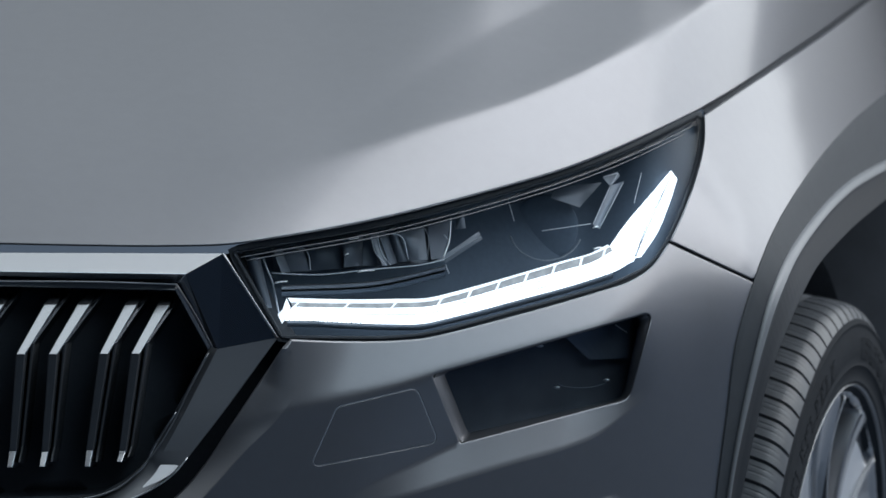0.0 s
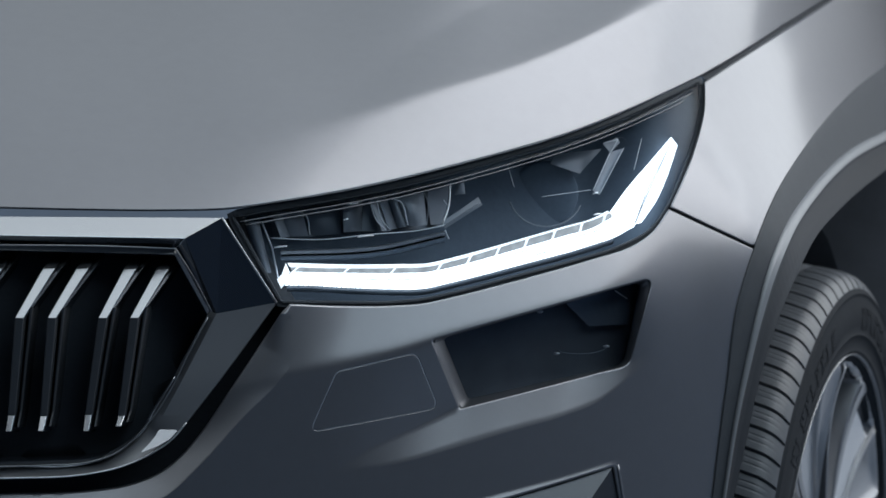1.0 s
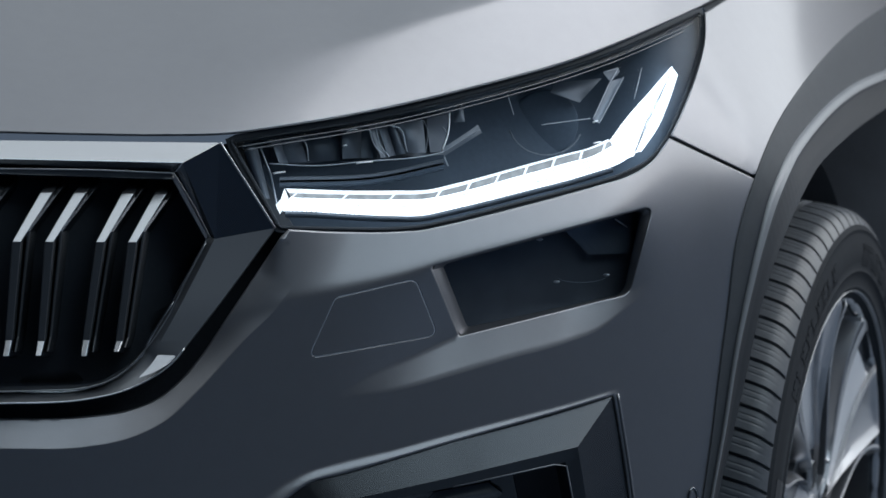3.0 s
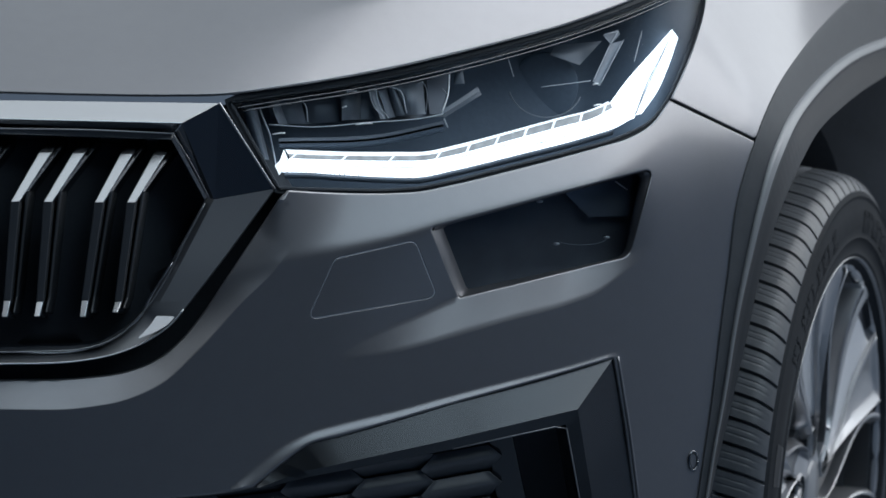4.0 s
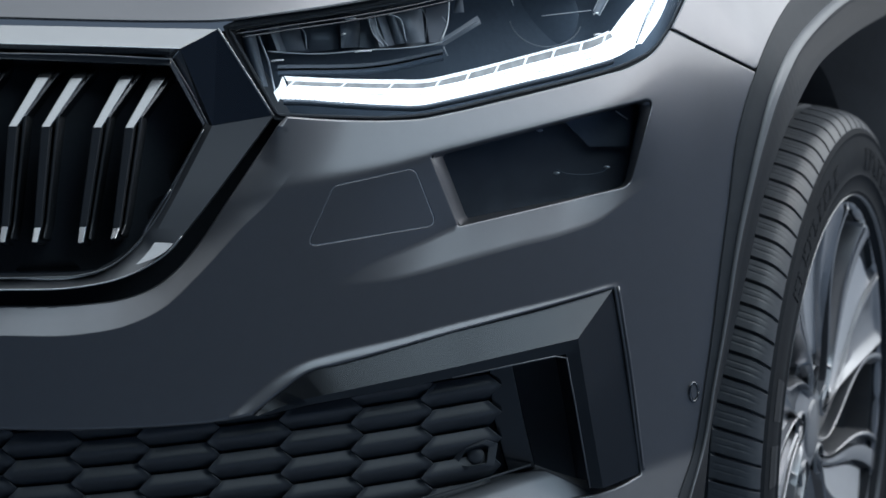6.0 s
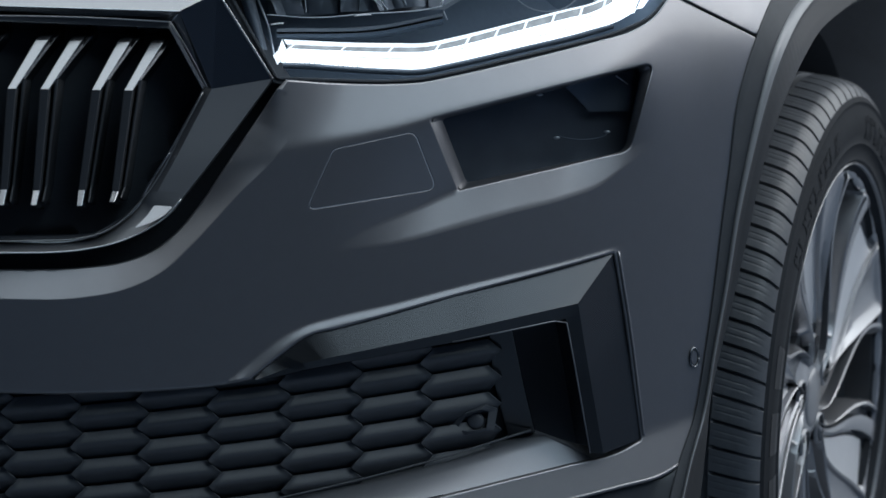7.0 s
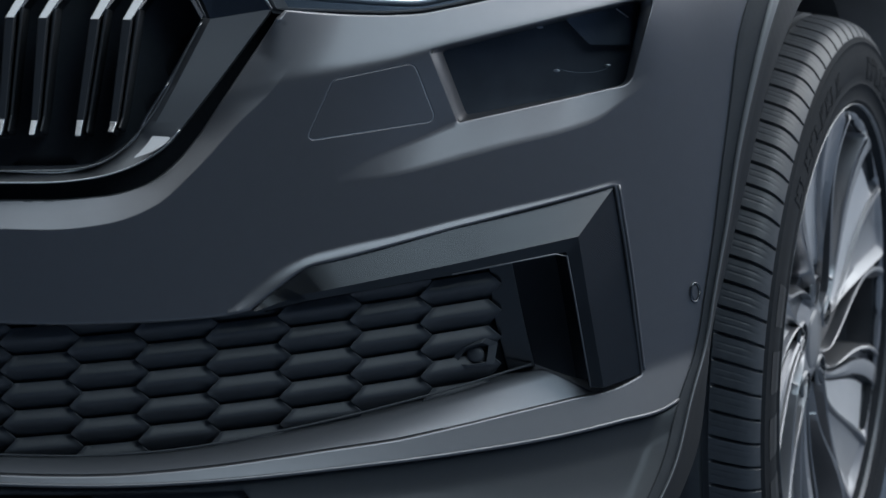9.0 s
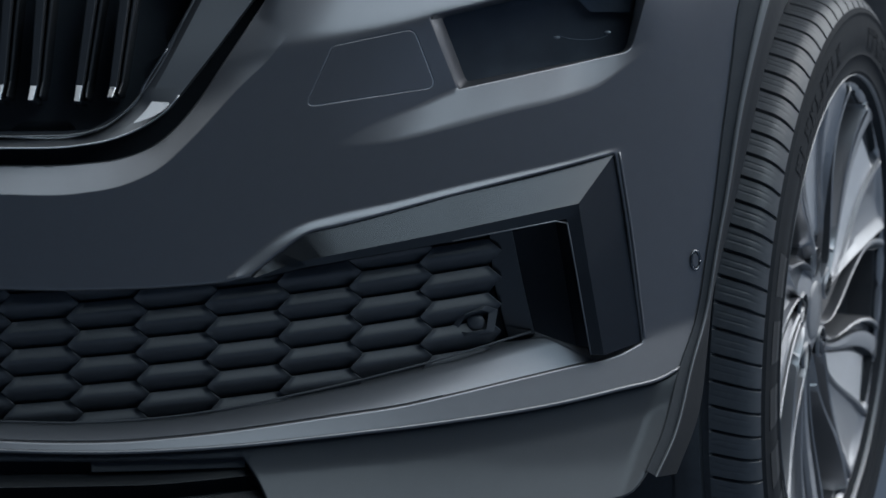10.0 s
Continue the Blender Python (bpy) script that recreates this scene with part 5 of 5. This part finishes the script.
def make_tyre():
    prof = [(0.2480, -0.016), (0.2560, -0.007), (0.2620, -0.002), (0.2660, 0.0022), (0.2690, 0.0032), (0.2710, 0.0022), (0.2800, 0.0032), (0.2845, 0.0045), (0.2870, 0.0066), (0.2895, 0.0052), (0.2980, 0.0065), (0.3080, 0.0070), (0.3200, 0.0055), (0.3280, 0.0030), (0.3310, 0.0028), (0.3335, 0.0040), (0.3355, 0.0026), (0.3390, 0.0008),
            (0.3450, -0.0030), (0.3500, -0.0075), (0.3535, -0.0125), (0.3560, -0.0190), (0.3578, -0.0280), (0.3592, -0.0380), (0.3602, -0.0500), (0.3520, -0.0515), (0.3520, -0.0590), (0.3610, -0.0605), (0.3620, -0.0720), (0.3626, -0.0880), (0.3540, -0.0900), (0.3540, -0.0990),
            (0.3630, -0.1010), (0.3630, -0.1240), (0.3540, -0.1260), (0.3540, -0.1350), (0.3620, -0.1370), (0.3600, -0.1640), (0.3500, -0.1960), (0.3400, -0.2070), (0.3220, -0.2220), (0.2900, -0.2260), (0.2500, -0.2150)]
    dense = [prof[0]]
    for (r0, w0), (r1, w1) in zip(prof, prof[1:]):
        k = max(1, int(abs(w1 - w0) / 0.0035)) if w1 > -0.1 else 1
        dense += [(r0 + (r1 - r0) * j / k, w0 + (w1 - w0) * j / k) for j in range(1, k + 1)]
    prof = dense
    pitches, per = 82, 24
    n = pitches * per
    verts, faces = [], []
    for k in range(n):
        for r, w in prof:
            q = r
            # the blocks lean with the grooves that part them
            th = math.tau * k / n + 0.247 - 0.55 * (w + 0.08) - (16.0 * max(w + 0.022, 0) ** 2 if w > -0.05 else 0)
            if -0.050 < w < 0.0020 or -0.196 < w < -0.137:
                # curved grooves across the shoulder, and shallow sipes between them
                ph = (k / per) % 1.0
                if 0.45 < ph < 0.49 or 0.70 < ph < 0.72:
                    q -= 0.0005 * min(1, max(0, (r - 0.347) / 0.006))
                if ph < 0.085:
                    q -= 0.0065 * min(1, max(0, (r - 0.3385) / 0.006))
            verts.append(V(q, th, w))
    m = len(prof)
    for k in range(n):
        j = (k + 1) % n
        faces += [(k * m + i, k * m + i + 1, j * m + i + 1, j * m + i) for i in range(m - 1)]
    ob = finish("tyre", verts, faces, RUBBER, wheel, "black road tyre with grooved tread")
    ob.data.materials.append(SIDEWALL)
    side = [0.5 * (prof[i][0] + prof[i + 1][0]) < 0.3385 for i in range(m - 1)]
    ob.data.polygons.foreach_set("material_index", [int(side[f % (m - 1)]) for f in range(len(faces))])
    md = ob.modifiers.new("edge", "EDGE_SPLIT")
    md.split_angle = radians(38)
    return ob


tyre = make_tyre()


def ring_of(name, prof, mat, n=128, parent=None, label="", smooth_faces=True):
    verts = [V(r, math.tau * k / n, w) for k in range(n) for r, w in prof]
    m = len(prof)
    faces = [(k * m + i, k * m + i + 1, ((k + 1) % n) * m + i + 1, ((k + 1) % n) * m + i) for k in range(n) for i in range(m - 1)]
    ob = finish(name, verts, faces, mat, parent or wheel, label, None, smooth_faces)
    md = ob.modifiers.new("edge", "EDGE_SPLIT")
    md.split_angle = radians(30)
    return ob


def sidewall(r):
    """How far out the tyre's side stands at a radius."""
    return float(np.interp(r, (0.2710, 0.2800, 0.2845, 0.2870, 0.2895, 0.2980, 0.3080, 0.3200, 0.3280), (0.0022, 0.0032, 0.0045, 0.0066, 0.0052, 0.0065, 0.0070, 0.0055, 0.0030)))


def raised(name, r0, r1, t0, t1, high, mat, slant=0.0, n=4, rows=4):
    """A low block on the sidewall between two radii and two angles."""
    m = n + 1
    rs = [r0] + [r0 + (r1 - r0) * i / (rows - 1) for i in range(rows)] + [r1]
    verts = [V(r, t0 + (t1 - t0) * k / n + slant * (r - r0), sidewall(r) + (high if 0 < i < rows + 1 else -0.001)) for i, r in enumerate(rs) for k in range(m)]
    faces = [(i * m + k, i * m + k + 1, (i + 1) * m + k + 1, (i + 1) * m + k) for i in range(rows + 1) for k in range(n)]
    return finish(name, verts, faces, mat, tyre, "", None, False)


# raised marks on the sidewall, as plain bars and bows
for th0, count in ((1.42, 9), (2.36, 7)):
    for k in range(count):
        t0 = th0 - k * 0.078
        raised("sidewall_mark", 0.294, 0.318, t0, t0 + 0.016, 0.0009, SIDEWALL, -0.5)
        if k % 3 != 1:
            raised("sidewall_mark", 0.312, 0.3185, t0 + 0.016, t0 + 0.050, 0.0009, SIDEWALL)
        if k % 2 == 0:
            raised("sidewall_mark", 0.294, 0.3005, t0 + 0.016, t0 + 0.050, 0.0009, SIDEWALL)
# smooth dark pads spaced round the sidewall
for k in range(-4, 3):
    raised("sidewall_pad", 0.2740, 0.3200, radians(13.0 * k - 6.3), radians(13.0 * k + 1.9), 0.0005, PAD_RUBBER, n=6)

rim = ring_of("rim", [(0.2660, -0.004), (0.2660, 0.0010), (0.2645, 0.0020), (0.2630, 0.0010), (0.2620, -0.004), (0.2610, -0.014), (0.2590, -0.030)], ALLOY_DARK, label="dark painted alloy rim")
# black linings behind the spokes put the gaps' shade into colour
ring_of("barrel", [(0.2590, -0.030), (0.2500, -0.040), (0.2420, -0.06), (0.236, -0.09), (0.232, -0.22)], LINER, parent=rim, label="inner barrel darkened for the shade behind the spokes")
ring_of("rim_lip", [(0.2652, 0.0018), (0.2645, 0.0026), (0.2638, 0.0018)], ALLOY_DARK, parent=rim)
ring_of("barrel_back", [(0.23, -0.15), (0.10, -0.15), (0.0, -0.15)], LINER)
ring_of("brake_disc", [(0.165, -0.13), (0.165, -0.110), (0.09, -0.110), (0.085, -0.085), (0.0, -0.085)], BLACK_SATIN, label="dark steel brake disc")


def dish(r):
    """How far the spokes' faces lie behind the rim's edge."""
    return -0.0265 + 0.018 * (r / 0.25) ** 3


# the courses of the ribs from hub to rim, in degrees from straight back
def course(k2, k1, k0):
    return lambda r: k0 + k1 * (r / 0.25) + k2 * (r / 0.25) ** 2


FIRST, CREST, THIRD, LAST = course(15.3, -25.0, 16.9), course(-44.9, 88.7, -16.3), course(-70.1, 122.3, -0.4), course(-99.9, 163.3, 10.6)


def rib_profile(r):
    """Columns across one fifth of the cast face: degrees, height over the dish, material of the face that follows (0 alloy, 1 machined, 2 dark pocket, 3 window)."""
    mm = math.degrees(0.001 / r)
    grow_out = float(np.clip((r - 0.035) / 0.15, 0.22, 1.0))
    first, crest, third, last = FIRST(r), CREST(r), THIRD(r), LAST(r) - 72
    mid = 0.5 * (THIRD(r) + LAST(r))
    open_here = 0.088 < r < 0.2495
    # the window narrows to a rounded end towards the hub and the rim
    end = 1 - math.sqrt(max(0.0, 1 - max(0.0, (0.104 - r) / 0.016, (r - 0.2400) / 0.010) ** 2)) if open_here else 0.0
    e = min(mm * (4.2 + 12 * end) * (0.5 + 0.5 * grow_out), 0.46 * (LAST(r) - THIRD(r)))
    w = mm * grow_out
    hole = 3 if open_here else 2
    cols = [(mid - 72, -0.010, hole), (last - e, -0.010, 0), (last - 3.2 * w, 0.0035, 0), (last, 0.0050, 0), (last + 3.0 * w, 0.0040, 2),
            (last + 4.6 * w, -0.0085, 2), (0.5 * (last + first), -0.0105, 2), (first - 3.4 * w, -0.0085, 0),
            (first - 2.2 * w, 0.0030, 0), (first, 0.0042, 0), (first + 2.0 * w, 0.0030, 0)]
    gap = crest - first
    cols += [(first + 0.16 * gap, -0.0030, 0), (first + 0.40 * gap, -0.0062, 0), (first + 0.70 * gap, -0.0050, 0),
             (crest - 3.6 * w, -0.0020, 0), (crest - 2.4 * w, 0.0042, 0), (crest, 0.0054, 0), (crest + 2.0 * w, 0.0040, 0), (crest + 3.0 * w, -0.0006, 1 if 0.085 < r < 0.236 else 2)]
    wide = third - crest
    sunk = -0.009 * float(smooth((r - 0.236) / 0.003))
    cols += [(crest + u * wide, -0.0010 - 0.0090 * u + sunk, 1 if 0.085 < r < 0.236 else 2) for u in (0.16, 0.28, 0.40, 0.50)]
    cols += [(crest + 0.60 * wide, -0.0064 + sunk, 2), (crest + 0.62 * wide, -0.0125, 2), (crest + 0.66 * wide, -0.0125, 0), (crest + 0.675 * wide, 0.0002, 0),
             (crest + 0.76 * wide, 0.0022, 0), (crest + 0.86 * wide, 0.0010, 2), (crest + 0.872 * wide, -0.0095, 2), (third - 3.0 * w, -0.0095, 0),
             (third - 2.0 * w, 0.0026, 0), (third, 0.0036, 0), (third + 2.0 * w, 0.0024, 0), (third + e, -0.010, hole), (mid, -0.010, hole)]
    return cols


def spoke_sector(group):
    """One fifth of the cast face: crisp ribs, dark pockets, a machined panel and half of the window on either side."""
    bm = bmesh.new()
    radii = [0.030 + (0.2622 - 0.030) * k / 84 for k in range(85)]
    grid, kinds = [], []
    for r in radii:
        fade = float(smooth((r - 0.036) / 0.034) * smooth((0.256 - r) / 0.010))
        cols = rib_profile(r)
        degs = np.maximum.accumulate([c[0] for c in cols])
        grid.append([bm.verts.new(V(r, math.pi - radians(float(d) + group), dish(r) + c[1] * fade)) for d, c in zip(degs, cols)])
        kinds.append([c[2] for c in cols])
    for i in range(len(radii) - 1):
        for k in range(len(grid[0]) - 1):
            if kinds[i][k] == 3 and kinds[i + 1][k] == 3:
                continue
            f = bm.faces.new((grid[i][k], grid[i + 1][k], grid[i + 1][k + 1], grid[i][k + 1]))
            f.smooth = True
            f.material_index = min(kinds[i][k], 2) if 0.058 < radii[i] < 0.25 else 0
    bmesh.ops.delete(bm, geom=[v for v in bm.verts if not v.link_faces], context="VERTS")
    # the walls of the windows run back
    rim_edges = [e for e in bm.edges if len(e.link_faces) == 1]
    for v in bmesh.ops.extrude_edge_only(bm, edges=rim_edges)["geom"]:
        if isinstance(v, bmesh.types.BMVert):
            v.co = v.co - AXLE * 0.028
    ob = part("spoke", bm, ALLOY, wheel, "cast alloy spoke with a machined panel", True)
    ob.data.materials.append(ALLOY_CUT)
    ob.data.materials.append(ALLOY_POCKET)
    md = ob.modifiers.new("edge", "EDGE_SPLIT")
    md.split_angle = radians(28)
    return ob


for k in range(5):
    spoke_sector(72.0 * k)
ring_of("hub", [(0.090, -0.085), (0.088, -0.050), (0.0335, -0.045), (0.0330, -0.0262), (0.0318, -0.0250), (0.026, -0.0232), (0.0, -0.0225)], ALLOY_DARK, n=48)
for k in range(5):
    th = math.pi - radians(17 + 72 * k)
    verts, n = [], 16
    for rad, w in ((0.0185, -0.0275), (0.0172, -0.0240), (0.0156, -0.0240), (0.0145, -0.0252), (0.0135, -0.046), (0.0, -0.046)):
        for j in range(n):
            x, y = 0.056 * math.cos(th) + rad * math.cos(math.tau * j / n), 0.056 * math.sin(th) + rad * math.sin(math.tau * j / n)
            verts.append(V(math.hypot(x, y), math.atan2(y, x), w))
    faces = [(i * n + j, i * n + (j + 1) % n, i * n + n + (j + 1) % n, i * n + n + j) for i in range(5) for j in range(n)]
    ob = finish("bolt_recess", verts, faces, ALLOY_DARK, wheel, "recess of a wheel bolt")
    # black on the deeper faces stands for the shade down the hole
    ob.data.materials.append(GASKET)
    ob.data.polygons.foreach_set("material_index", [int(i // n >= 2) for i in range(len(faces))])

# arch liner
liner_prof = [(0.42, -0.075), (0.425, -0.14), (0.425, -0.32), (0.0, -0.33)]
ln = 60
verts = [V(r, -0.4 + (math.pi + 0.8) * k / ln, w) for k in range(ln + 1) for r, w in liner_prof]
faces = [(k * 4 + i, k * 4 + i + 1, k * 4 + 5 + i, k * 4 + 4 + i) for k in range(ln) for i in range(3)]
finish("arch_liner", verts, faces, LINER, car, "dark felt wheel arch liner")

# an added plate behind the wheel arch that keeps the view through it dark
finish("arch_blackout", [W(*p) for p in ((0.34, -0.25, 1.55), (1.05, -0.25, 1.75), (1.05, 0.60, 1.75), (0.34, 0.60, 1.55))], [(0, 1, 2, 3)], LINER, car, "dark plate added behind the wheel arch")
